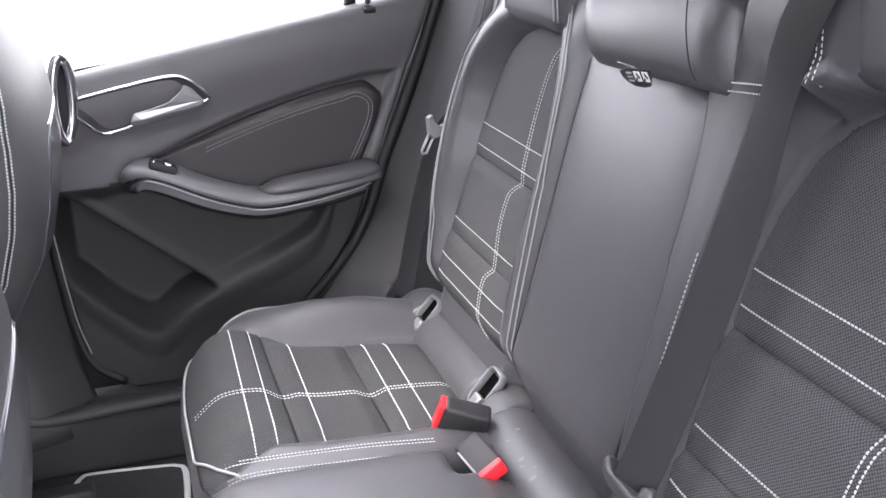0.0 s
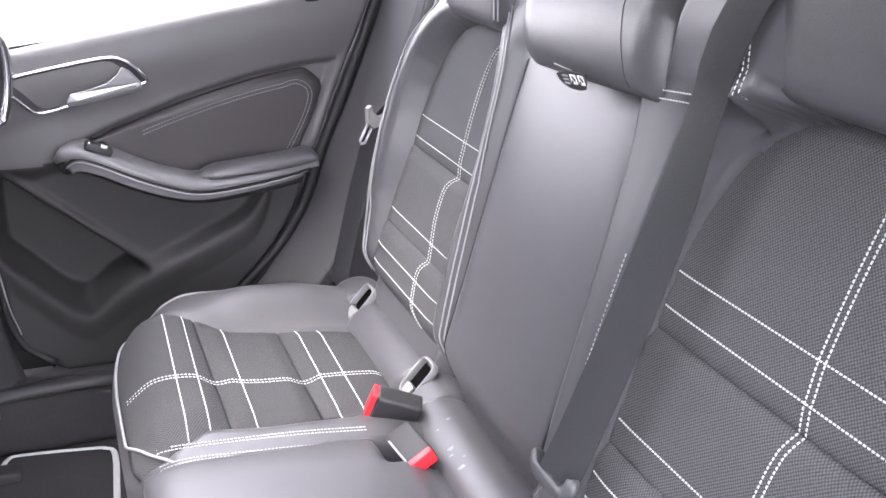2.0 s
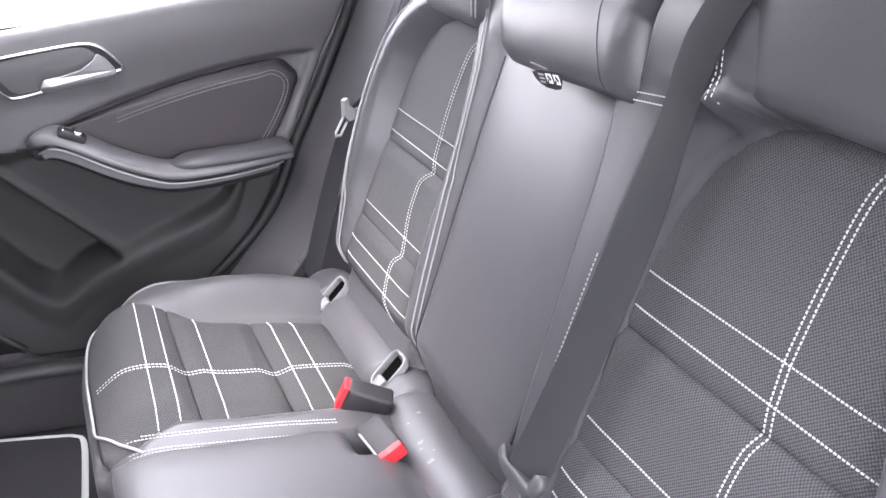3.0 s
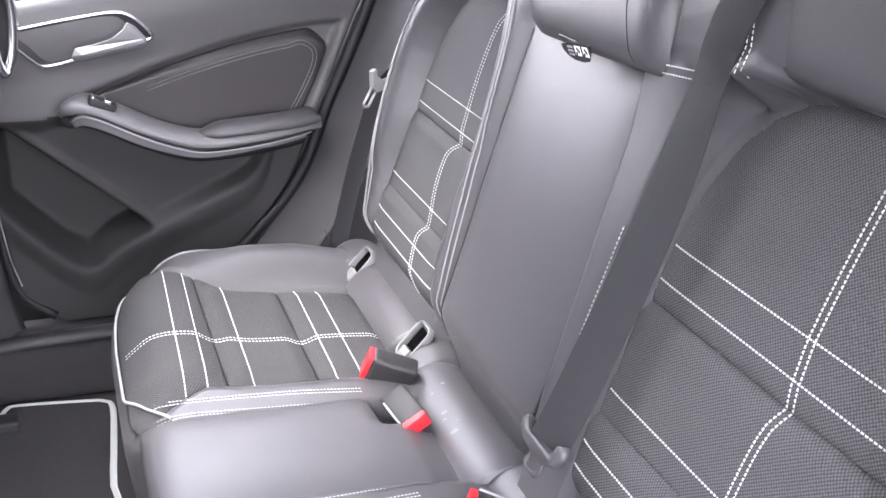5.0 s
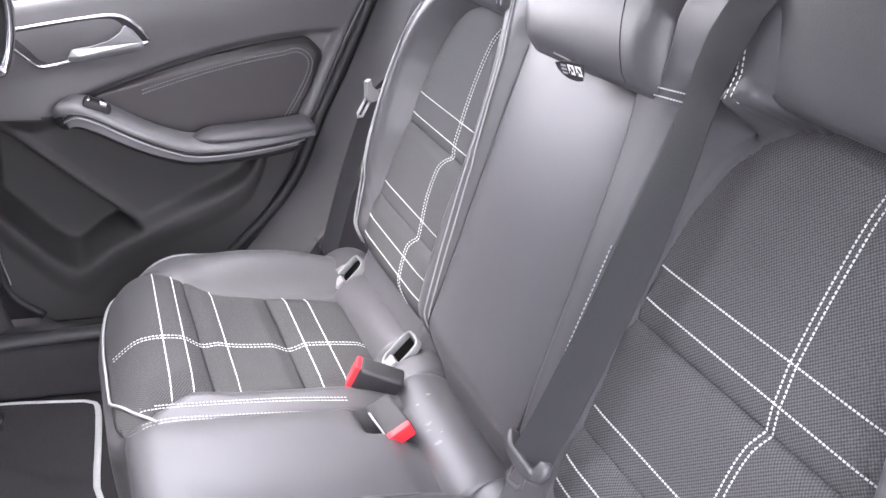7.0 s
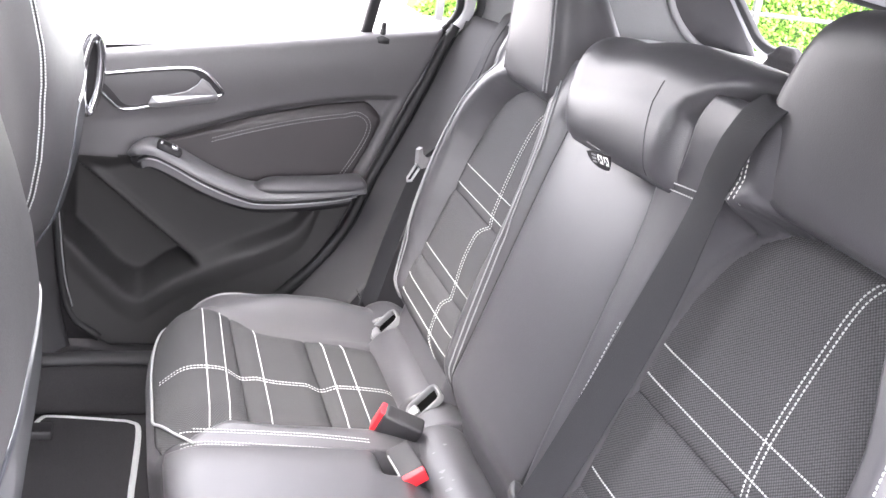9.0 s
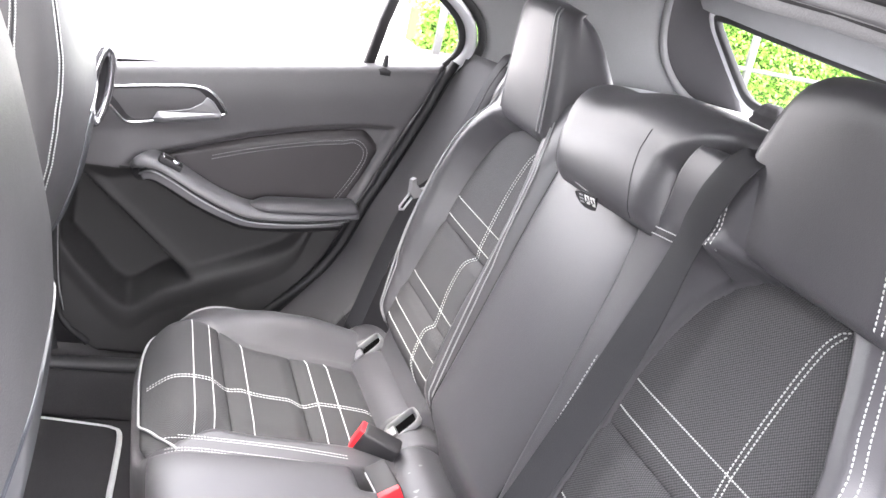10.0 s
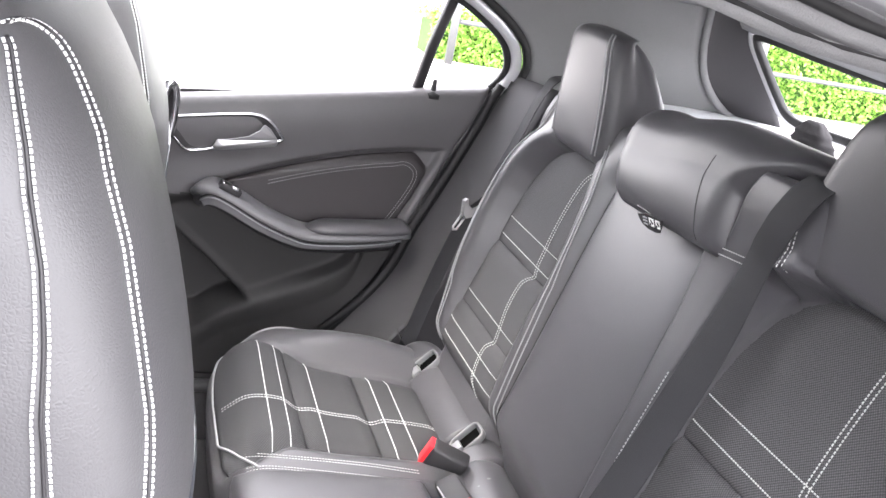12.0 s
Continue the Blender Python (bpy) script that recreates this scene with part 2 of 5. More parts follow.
def stitch_row(path, normal, parent, pitch=0.0048, length=0.0036, wide=0.0009, name="stitching", mat=None):
    """Single thread stitches along a path that lies on a surface, normal(p) pointing out of it."""
    verts, faces, left = [], [], 0.0
    pts = [Vector(p) for p in path]
    for a, b in zip(pts, pts[1:]):
        d = (b - a).length
        if d < 1e-7:
            continue
        t = (b - a) / d
        while left <= d:
            c = a + t * left
            nn = normal(c) if callable(normal) else Vector(normal)
            side = t.cross(nn).normalized()
            nn = side.cross(t).normalized()
            k = len(verts)
            for e, hh in ((-length / 2, 0.0), (-length / 4, 0.0009), (length / 4, 0.0009), (length / 2, 0.0)):
                q = c + t * e + nn * hh
                verts += [q - side * wide / 2, q + side * wide / 2]
            faces += [(k, k + 1, k + 3, k + 2), (k + 2, k + 3, k + 5, k + 4), (k + 4, k + 5, k + 7, k + 6), (k, k + 2, k + 4, k + 6), (k + 1, k + 7, k + 5, k + 3), (k, k + 6, k + 7, k + 1)]
            left += pitch
        left -= d
    if not verts:
        return None
    me = bpy.data.meshes.new(name)
    me.from_pydata([tuple(v) for v in verts], [], faces)
    me.materials.append(mat or THREAD)
    ob = new(name, me)
    attach(ob, parent)
    return ob


# ---- rear backrest: a leaning frame of its own (y across, s up along it, h out of it) ----
LEAN_BACK = radians(20.0)
BACK_O = Vector((0.524, 0.0, 0.66))
BACK_U = Vector((math.sin(LEAN_BACK), 0.0, math.cos(LEAN_BACK)))
BACK_N = Vector((-math.cos(LEAN_BACK), 0.0, math.sin(LEAN_BACK)))
FAR_ROWS = (0.2235, 0.1935, 0.086, 0.0325, 0.007)
NEAR_ROWS = (0.233, 0.201, 0.090, 0.035, 0.010)
GROOVES = (-0.045, 0.064, 0.178, 0.387)


def on_back(y, s, h):
    return BACK_O + BACK_U * s + BACK_N * h + Vector((0, y, 0))


# reach of the cloth inserts to either side of their middle: rounded off towards +y, leaning in towards -y
FAR_LEFT = [(-0.06, 0.112), (0.0, 0.119), (0.036, 0.123), (0.10, 0.123), (0.16, 0.119), (0.22, 0.123), (0.26, 0.121), (0.298, 0.113), (0.33, 0.097), (0.352, 0.073), (0.366, 0.036), (0.376, -0.011), (0.380, -0.030)]
FAR_RIGHT = [(-0.06, 0.146), (-0.017, 0.142), (0.007, 0.136), (0.061, 0.127), (0.143, 0.122), (0.183, 0.125), (0.225, 0.117), (0.272, 0.101), (0.318, 0.081), (0.363, 0.053), (0.380, 0.042)]
NEAR_LEFT = [(-0.06, 0.166), (0.10, 0.166), (0.24, 0.163), (0.287, 0.155), (0.336, 0.135), (0.368, 0.105), (0.384, 0.080), (0.398, 0.036), (0.402, -0.030)]
NEAR_RIGHT = [(-0.06, 0.158), (0.10, 0.154), (0.20, 0.143), (0.29, 0.119), (0.351, 0.081), (0.388, 0.051), (0.402, 0.034)]



def panel_bulge(s):
    """The cloth panels swell between the grooves, fullest near their upper edge."""
    for a, b in zip(GROOVES, GROOVES[1:]):
        if a <= s <= b:
            t = (s - a) / (b - a)
            return 0.011 * min(1.0, (1 - t) / 0.14) ** 0.5 * (0.35 + 0.65 * t) if b < 0.3 else 0.007 * min(1, t / 0.1) ** 0.5
    return 0.0


def seat_back(centre, far, set_back, name_label):
    """One outer rear seat back. far: whether its outer side lies at +y."""
    root = thing("rear_bench_section", name_label, "car seat", on_back(centre, -0.07, -0.05), "outer bench sections")
    if far:
        left = [(-0.08, 0.140), (0.0, 0.146), (0.03, 0.152), (0.1, 0.170), (0.2, 0.181), (0.298, 0.181), (0.335, 0.172), (0.366, 0.164), (0.39, 0.157), (0.42, 0.152), (0.47, 0.142)]
        right = [(-0.08, 0.188), (0.0, 0.190), (0.036, 0.190), (0.128, 0.184), (0.228, 0.174), (0.304, 0.166), (0.36, 0.161), (0.42, 0.156), (0.46, 0.140)]
    else:
        left = [(-0.08, 0.233), (0.0, 0.234), (0.13, 0.237), (0.20, 0.244), (0.28, 0.252), (0.352, 0.257), (0.366, 0.250), (0.380, 0.222), (0.40, 0.209), (0.43, 0.202), (0.446, 0.195), (0.46, 0.185), (0.472, 0.165), (0.48, 0.140)]
        right = [(-0.08, 0.217), (0.0, 0.222), (0.15, 0.212), (0.30, 0.188), (0.339, 0.166), (0.411, 0.124), (0.48, 0.100)]
    outer_top = [(-0.08, 0.002), (0.0, 0.012), (0.15, 0.036), (0.3, 0.042), (0.4, 0.03)]
    inner_top = [(-0.08, 0.004), (0.1, 0.024), (0.3, 0.028), (0.44, 0.03)] if far else [(-0.08, 0.0), (0.0, 0.012), (0.1, 0.022), (0.2, 0.026), (0.3, 0.030), (0.36, 0.040), (0.40, 0.058), (0.44, 0.072), (0.48, 0.078)]
    left_top, right_top = (outer_top, inner_top) if far else (inner_top, outer_top)
    cloth_l, cloth_r = (FAR_LEFT, FAR_RIGHT) if far else (NEAR_LEFT, NEAR_RIGHT)
    crown = cloth_l[-1][0]

    def ins_l(s):
        return lerp(cloth_l, s)

    def ins_r(s):
        return lerp(cloth_r, s)

    def height(d, s):
        """Height of the leather shell; d: towards +y from the seat's middle."""
        fill = smoothstep(crown - 0.025, crown + 0.02, s)
        low = -0.014 + (0.036 if far else 0.020) * fill
        if d > 0:
            w, e, top = ins_l(s), ease(left, s), ease(left_top, s)
        else:
            w, e, top = ins_r(s), ease(right, s), ease(right_top, s)
        if -ins_r(s) < d < ins_l(s):
            return low - set_back
        q = (abs(d) - w) / max(0.004, e - w) if w > 0 else abs(d - ins_l(s)) / max(0.004, e - ins_l(s))
        late = 0.0 if far or d < 0 else smoothstep(0.33, 0.41, s)
        rise = smoothstep(0.05 * late, 0.45 + 0.06 * late, q) * (1 - (0.35 if far or d < 0 else 0.05) * smoothstep(0.6, 1.0, q))
        h = low * (1 - rise) + top * rise - set_back - 0.055 * smoothstep(0.015, -0.06, s)
        if not far and d > 0:
            # ridge beside the belt under the headrest's inner edge
            crest = 0.0605 * smoothstep(0.335, 0.385, s) * smoothstep(0.006, 0.030, d - w) * smoothstep(0.030, 0.092, d) * smoothstep(0.122, 0.110, d)
            h = max(h, crest)
        return h

    def shell(u, v):
        s = -0.075 + (0.530 if far else 0.555) * v
        r, l = ease(right, s), ease(left, s)
        if u < 0.1:
            t = 1 - u / 0.1
            d, h = -r - 0.003 * math.sin(t * 1.57), height(-r, s) - 0.085 * t**1.5
        elif u > 0.9:
            t = (u - 0.9) / 0.1
            d, h = l + 0.012 * math.sin(t * 1.57), height(l, s) - 0.085 * t
        else:
            d = -r + (r + l) * (u - 0.1) / 0.8
            h = height(d, s)
        if far and v > 0.94:
            h -= 0.055 * ((v - 0.94) / 0.06) ** 2
        elif v > 0.965:
            h -= 0.13 * ((v - 0.965) / 0.035) ** 1.6
        return on_back(centre + d, s, h)

    surf("shell", shell, 90 if far else 180, 64 if far else 140, LEATHER, root, 0.004, "dark grey leather shell")

    def cloth_h(d, s):
        e = min(1.0, max(0.0, min(ins_l(s) - d, ins_r(s) + d)) / 0.030)
        return panel_bulge(s) * (0.45 + 0.55 * math.sqrt(e)) - 0.003 - set_back - 0.050 * smoothstep(0.005, -0.06, s)

    for a, b in zip(GROOVES, GROOVES[1:]):
        def cloth(u, v, a=a, b=b if b < 0.3 else crown):
            s = a - 0.001 + (b - a + 0.002) * v
            d = -ins_r(s) - 0.004 + (ins_r(s) + ins_l(s) + 0.008) * u
            h = cloth_h(d, s) - 0.001
            if v in (0.0, 1.0):
                h = min(h, -0.004 - set_back)
            return on_back(centre + d, s, h)

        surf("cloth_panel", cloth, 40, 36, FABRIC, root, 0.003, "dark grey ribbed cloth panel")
    big = 1.0 if far else 1.15
    for s in FAR_ROWS if far else NEAR_ROWS:
        pts = [on_back(centre + d, s, cloth_h(d, s) + 0.0016) for d in np.linspace(-ins_r(s) + 0.003, ins_l(s) - 0.003, 40)]
        stitch_row(pts, BACK_N, root, pitch=PITCH, length=0.0031, wide=0.0012 * big)
    # the double row that runs up the insert and bends over to one side at its top
    row = [(-0.03, 0.278), (-0.015, 0.282), (0.006, 0.294), (0.035, 0.302), (0.055, 0.299), (0.064, 0.294), (0.078, 0.297), (0.114, 0.309), (0.151, 0.309), (0.170, 0.301), (0.18, 0.294), (0.207, 0.298), (0.25, 0.307), (0.294, 0.311), (0.332, 0.308), (0.348, 0.300), (0.360, 0.287)] if far else [(-0.03, -0.366), (0.062, -0.369), (0.093, -0.369), (0.141, -0.372), (0.178, -0.379), (0.204, -0.377), (0.236, -0.373), (0.32, -0.374), (0.37, -0.380), (0.40, -0.396)]
    for off in (-0.0036, 0.0036):
        pts = [(ease(row, s) - centre + off, s) for s in np.linspace(-0.03, row[-1][0], 120)]
        pts = [p for p in pts if -ins_r(p[1]) + 0.002 < p[0] < ins_l(p[1])]
        stitch_row([on_back(centre + y, s, cloth_h(y, s) + 0.0016) for y, s in pts], BACK_N, root, pitch=PITCH, length=0.0031, wide=0.0011 * big)
    # seam stitches: close beside the insert on the straight side, and piping on the outer shoulder
    seam = [(-0.06, 0.183), (0.024, 0.180), (0.114, 0.171), (0.195, 0.161), (0.327, 0.131), (0.40, 0.102)] if far else [(-0.06, 0.17), (0.10, 0.163), (0.20, 0.152), (0.29, 0.130), (0.351, 0.092), (0.40, 0.062)]
    for off in (-0.003, 0.003):
        pts = []
        for s in np.linspace(-0.06, 0.40, 60):
            d = -max(lerp(seam, s), ins_r(s) + 0.006) + off
            pts.append(on_back(centre + d, s, height(d, s) + 0.0036))
        if far:
            sweep("seam_cord", pts, circle(0.0010, 6), PIPING, root, "pale twin seam", up=BACK_N)
    for off, r in ((0.48, 0.0011), (0.63, 0.0011)) if far else ((0.014, 0.001), (0.021, 0.001)):
        pts = []
        for s in np.linspace(-0.015, 0.425, 60):
            d = ease(left, s) - off * min(0.042, ease(left, s) - ins_l(s)) if far else -(ease(right, s) - off)
            pts.append(on_back(centre + d, s, height(d, s) + (0.0042 if far else 0.0032)))
        if far:
            sweep("piping", pts, circle(r, 6), PIPING, root, "thin pale piping", up=BACK_N)
        else:
            stitch_row(pts, BACK_N, root, wide=0.0011)
    if not far:
        # double stitching along the ridge beside the belt
        for d in (0.098, 0.104):
            pts = [on_back(centre + d, s, height(d, s) + 0.0030) for s in np.linspace(0.386, 0.438, 20)]
            stitch_row(pts, BACK_N, root, wide=0.0006)
        # stitched joint and lower stitching of the shoulder by the belt
        for s in (0.361, 0.368):
            pts = [on_back(centre + d, s + 0.10 * (0.24 - d), height(d, s + 0.10 * (0.24 - d)) + 0.0032) for d in np.linspace(0.166, 0.236, 24)]
            stitch_row(pts, BACK_N, root, wide=0.0012)
        pts = [on_back(centre + 0.203, s, height(0.203, s) + 0.003) for s in np.linspace(0.100, 0.228, 30)]
        stitch_row(pts, BACK_N, root, wide=0.0012)
    return root


PITCH = 0.0042

seat_back(0.350, True, 0.0, "dark grey leather rear seat back with stitched cloth insert")
seat_back(-0.345, False, 0.0, "dark grey leather rear seat back beside a hanging belt")


# middle backrest
def middle_back():
    root = thing("middle_seat_back", "plain dark grey leather middle seat back panel", "car seat", on_back(-0.01, -0.07, 0))

    def lo(s):
        return lerp([(0.0, -0.110), (0.13, -0.107), (0.20, -0.100), (0.28, -0.092), (0.36, -0.086)], s)

    def high(s):
        return lerp([(-0.08, 0.152), (0.0, 0.150), (0.036, 0.152), (0.128, 0.160), (0.228, 0.169), (0.304, 0.177), (0.36, 0.182), (0.4, 0.184)], s)

    def h_at(q, s):
        return 0.014 + 0.006 * (1 - abs(2 * q - 1) ** 4) + 0.006 * smoothstep(0.0, 0.30, s) - 0.050 * smoothstep(0.015, -0.06, s)

    def panel(u, v):
        s = -0.075 + 0.46 * v
        hi = high(s)
        if u < 0.08 or u > 0.92:
            t = (0.08 - u) / 0.08 if u < 0.5 else (u - 0.92) / 0.08
            y = (lo(s) - 0.003 * math.sin(1.57 * t)) if u < 0.5 else (hi + 0.003 * math.sin(1.57 * t))
            h = h_at(0.0, s) - 0.05 * t
        else:
            q = (u - 0.08) / 0.84
            y = lo(s) + (hi - lo(s)) * q
            h = h_at(q, s)
        if v < 0.06:
            h -= 0.03 * (1 - v / 0.06) ** 2
        return on_back(y, s, h)

    surf("panel", panel, 50, 50, LEATHER, root, 0.004, "plain dark leather panel")
    # dark cords put in as the shadow line of the two gaps
    for k in (0, 1):
        pts = [on_back(high(s) + 0.001 if k else lo(s), s, h_at(0.0, s) + 0.0012) for s in np.linspace(-0.02, 0.35, 40)]
        sweep("gap_shade", pts, circle(0.0017, 6), RUBBER, root, "dark cord for the shade in the gap", up=BACK_N)
    return root


middle_back()


def back_board():
    """Hard board that carries the three seat backs and closes the boot."""
    root = thing("seat_back_board", "dark board behind the padded rear seat backs", "seat board", on_back(0, -0.1, -0.09))

    def board(u, v):
        return on_back(-0.52 + 1.04 * u, -0.12 + 0.52 * v, -0.075)

    surf("board", board, 8, 8, PLASTIC_DARK, root, 0.012)


back_board()


LEAN_HEAD = 0.40


def headrest_outer(cy, label, outer, low, top, widths, inner=((0.3, 0.0), (0.6, 0.0)), knee=0.050, rear=0.42):
    """A block headrest, its front face nearly upright and narrower towards the top; outer: the side where its seam shows."""
    root = thing("rear_headrest", label, "headrest", on_back(cy, 0.40, -0.02), "outer rear headrests")

    def half(s):
        return ease(widths, s)

    def front(s):
        return 0.052 + LEAN_HEAD * (s - 0.40)

    def back(s):
        return -0.10 + rear * (s - 0.40)

    def ring(s, n=15):
        """Front edge, flanks widening to the rear, rounded rear edge."""
        up = max(0.0, (s - top + knee) / knee)
        f = (1 - min(1.0, up) ** 2.4) ** (1 / 2.4)
        dn = max(0.0, (low + 0.014 - s) / 0.014)
        g = (1 - min(1.0, dn) ** 2) ** 0.5
        w = half(s) * (0.55 + 0.45 * f) - 0.010 * (1 - g)
        hf, hb = front(s) - 0.050 * (1 - f) - 0.016 * (1 - g), back(s) + 0.035 * (1 - f)
        r = min(0.030, 0.5 * w)
        flank = 0.012 - 0.035 * smoothstep(0.43, 0.54, s)
        half_ring = []
        for k in range(n):
            t = k / (n - 1)
            half_ring.append(((w - r) * t, hf + 0.004 * (1 - t * t)))
        for k in range(1, 7):
            a = radians(90 * k / 7)
            half_ring.append((w - r + r * math.sin(a), hf - r + r * math.cos(a)))
        for k in range(1, 9):
            t = k / 8
            half_ring.append((w + flank * math.sin(t * 1.57) * g, hf - r + (hb + 0.03 - hf + r) * t))
        for k in range(1, 7):
            a = radians(90 * k / 6)
            half_ring.append((w + flank * g - 0.03 + 0.03 * math.cos(a), hb + 0.03 - 0.03 * math.sin(a)))
        pts = half_ring + [(-y, h) for y, h in half_ring[::-1]][:-1]
        more = ease(inner, s)
        return [on_back(cy + y + more * max(0.0, y) / w, s, h) for y, h in pts]

    ss = [low + 0.014 * (1 - math.cos(math.pi / 2 * k / 6)) for k in range(6)] + list(np.linspace(low + 0.014, top - knee, 22)) + [top - knee + knee * math.sin(math.pi / 2 * k / 14) for k in range(1, 14)] + [top - 0.0002]
    loft("cushion", [ring(s) for s in ss], LEATHER, root)
    for side in (1, -1):
        for off in (0.0, 0.006):
            pts = []
            for s in np.linspace(low + 0.010, top - 0.012, 40):
                up = max(0.0, (s - top + knee) / knee)
                f = (1 - min(1.0, up) ** 2.4) ** (1 / 2.4)
                w = half(s) * (0.55 + 0.45 * f)
                r = min(0.030, 0.5 * w)
                drop = r - math.sqrt(max(0.0, r * r - max(0.0, r - 0.014 - off) ** 2))
                pts.append(on_back(cy + side * (w - 0.014 - off), s, front(s) - 0.050 * (1 - f) + 0.0004 - drop))
            if outer and side < 0:
                stitch_row(pts, BACK_N, root, wide=0.0010)
            elif not outer:
                sweep("seam_cord", pts, circle(0.0012, 6), PIPING, root, "grey twin seam", up=BACK_N)
    return root


headrest_outer(0.342, "dark grey leather block headrest with grey seam", False, 0.367, 0.545, [(0.36, 0.098), (0.39, 0.099), (0.44, 0.097), (0.49, 0.089), (0.54, 0.078), (0.57, 0.070)], knee=0.036, rear=0.85)
headrest_outer(-0.362, "dark grey leather headrest over the belted seat", True, 0.394, 0.568, [(0.39, 0.120), (0.44, 0.114), (0.49, 0.099), (0.54, 0.082), (0.57, 0.070)], [(0.39, 0.004), (0.41, 0.010), (0.43, 0.018), (0.45, 0.024), (0.48, 0.026), (0.51, 0.019), (0.54, 0.009), (0.57, 0.004)])


def headrest_middle():
    """A loaf across the car: sharp lower edge, wide rounded crown, ends drawn in."""
    root = thing("middle_headrest", "bulky dark leather middle headrest above an airbag tag", "headrest", on_back(-0.02, 0.36, 0.0))
    y_left, y_right, crown = 0.155, -0.140, 0.487

    def fullness(y):
        a = max(0.0, (y - y_left + 0.060) / 0.060)
        b = max(0.0, (y_right + 0.046 - y) / 0.046)
        return max(0.0, 1 - min(1.0, max(a, b)) ** 2.4) ** (1 / 2.4)

    def at(y, s, h):
        out = smoothstep(0.345, 0.425, s) * smoothstep(0.0, 0.15, y)
        back = smoothstep(0.425, 0.495, s) * smoothstep(-0.02, 0.15, -y)
        return on_back(y + 0.032 * out - 0.105 * back, s, h)

    def section(y, n=16):
        f = fullness(y)
        low = lerp([(-0.2, 0.364), (-0.13, 0.359), (0.0, 0.353), (0.10, 0.350), (0.16, 0.352), (0.2, 0.353)], y)
        top = low + (crown + 0.022 * smoothstep(0.09, -0.04, y) - low) * (0.62 + 0.38 * f)
        knee = 0.072
        pts = [(low + 0.012, -0.05), (low + 0.004, 0.0)]
        for k in range(n):
            q = k / (n - 1)
            s = low + (top - knee - low) * q
            edge = 0.010 * (1 - min(1.0, (s - low) / 0.014)) ** 2
            pts.append((s, 0.058 + 0.22 * (s - low) + 0.006 * math.sin(math.pi * q) - edge))
        h1 = pts[-1][1]
        for k in range(1, 15):
            a = radians(90 * k / 14)
            pts.append((top - knee + knee * math.sin(a) ** 0.92, h1 + 0.010 * math.sin(2 * a) - 0.075 * (1 - math.cos(a) ** 0.9)))
        for k in range(1, 6):
            a = radians(90 * k / 5)
            pts.append((top - 0.03 + 0.03 * math.cos(a), h1 - 0.075 - 0.05 * math.sin(a)))
        return [(s, -0.03 + (h + 0.03) * f if h > -0.03 else h) for s, h in pts]

    def front(y, s):
        pts = section(y)[1:24]
        return lerp(pts, s)

    ys = [y_left - 0.060 * (1 - math.sin(math.pi / 2 * k / 14)) for k in range(14, -1, -1)]
    ys += list(np.linspace(y_left - 0.062, y_right + 0.048, 16))
    ys += [y_right + 0.046 * (1 - math.sin(math.pi / 2 * k / 14)) for k in range(15)]
    loft("cushion", [[at(y, s, h) for s, h in section(y)] for y in ys], LEATHER, root)
    pts = []
    for s in np.linspace(0.362, 0.452, 30):
        y = -0.091 + 0.4 * (s - 0.362)
        pts.append(at(y, s, front(y, s) + 0.0001))
    sweep("seam", pts, circle(0.0005, 6), RUBBER, root, up=BACK_N)
    pts = [at(0.140, s, front(0.140, s) + 0.0022) for s in np.linspace(0.356, 0.430, 26)]
    sweep("side_seam", pts, circle(0.0010, 6), PIPING, root, "pale piping round the end", up=BACK_N)
    pts = [at(y, 0.357, front(y, 0.357) + 0.0012) for y in np.linspace(0.052, 0.018, 14)]
    sweep("edge_tape", pts, rounded(0.0016, 0.0012, 0.0004, 1), PALE_GREY, root, "pale tape end on the lower edge", up=BACK_N)
    return root


headrest_middle()


# ---- rear bench cushion ----
def cushion_z(x):
    """Profile of the cushion along the car: front lip, hollow, rear."""
    return ease([(0.135, 0.545), (0.142, 0.572), (0.155, 0.592), (0.175, 0.606), (0.20, 0.613), (0.23, 0.612), (0.26, 0.604), (0.30, 0.592), (0.36, 0.586), (0.43, 0.581), (0.50, 0.572)], x)


def band_z(x):
    """Flatter profile of the middle of the bench."""
    return ease([(0.135, 0.545), (0.142, 0.570), (0.155, 0.589), (0.175, 0.599), (0.20, 0.603), (0.25, 0.603), (0.30, 0.601), (0.36, 0.598), (0.43, 0.593), (0.50, 0.582)], x)


CUSHION_ROWS = (0.217, 0.2425, 0.294, 0.394, 0.4245)
CUSHION_GROOVES = (0.150, 0.262, 0.372, 0.485)


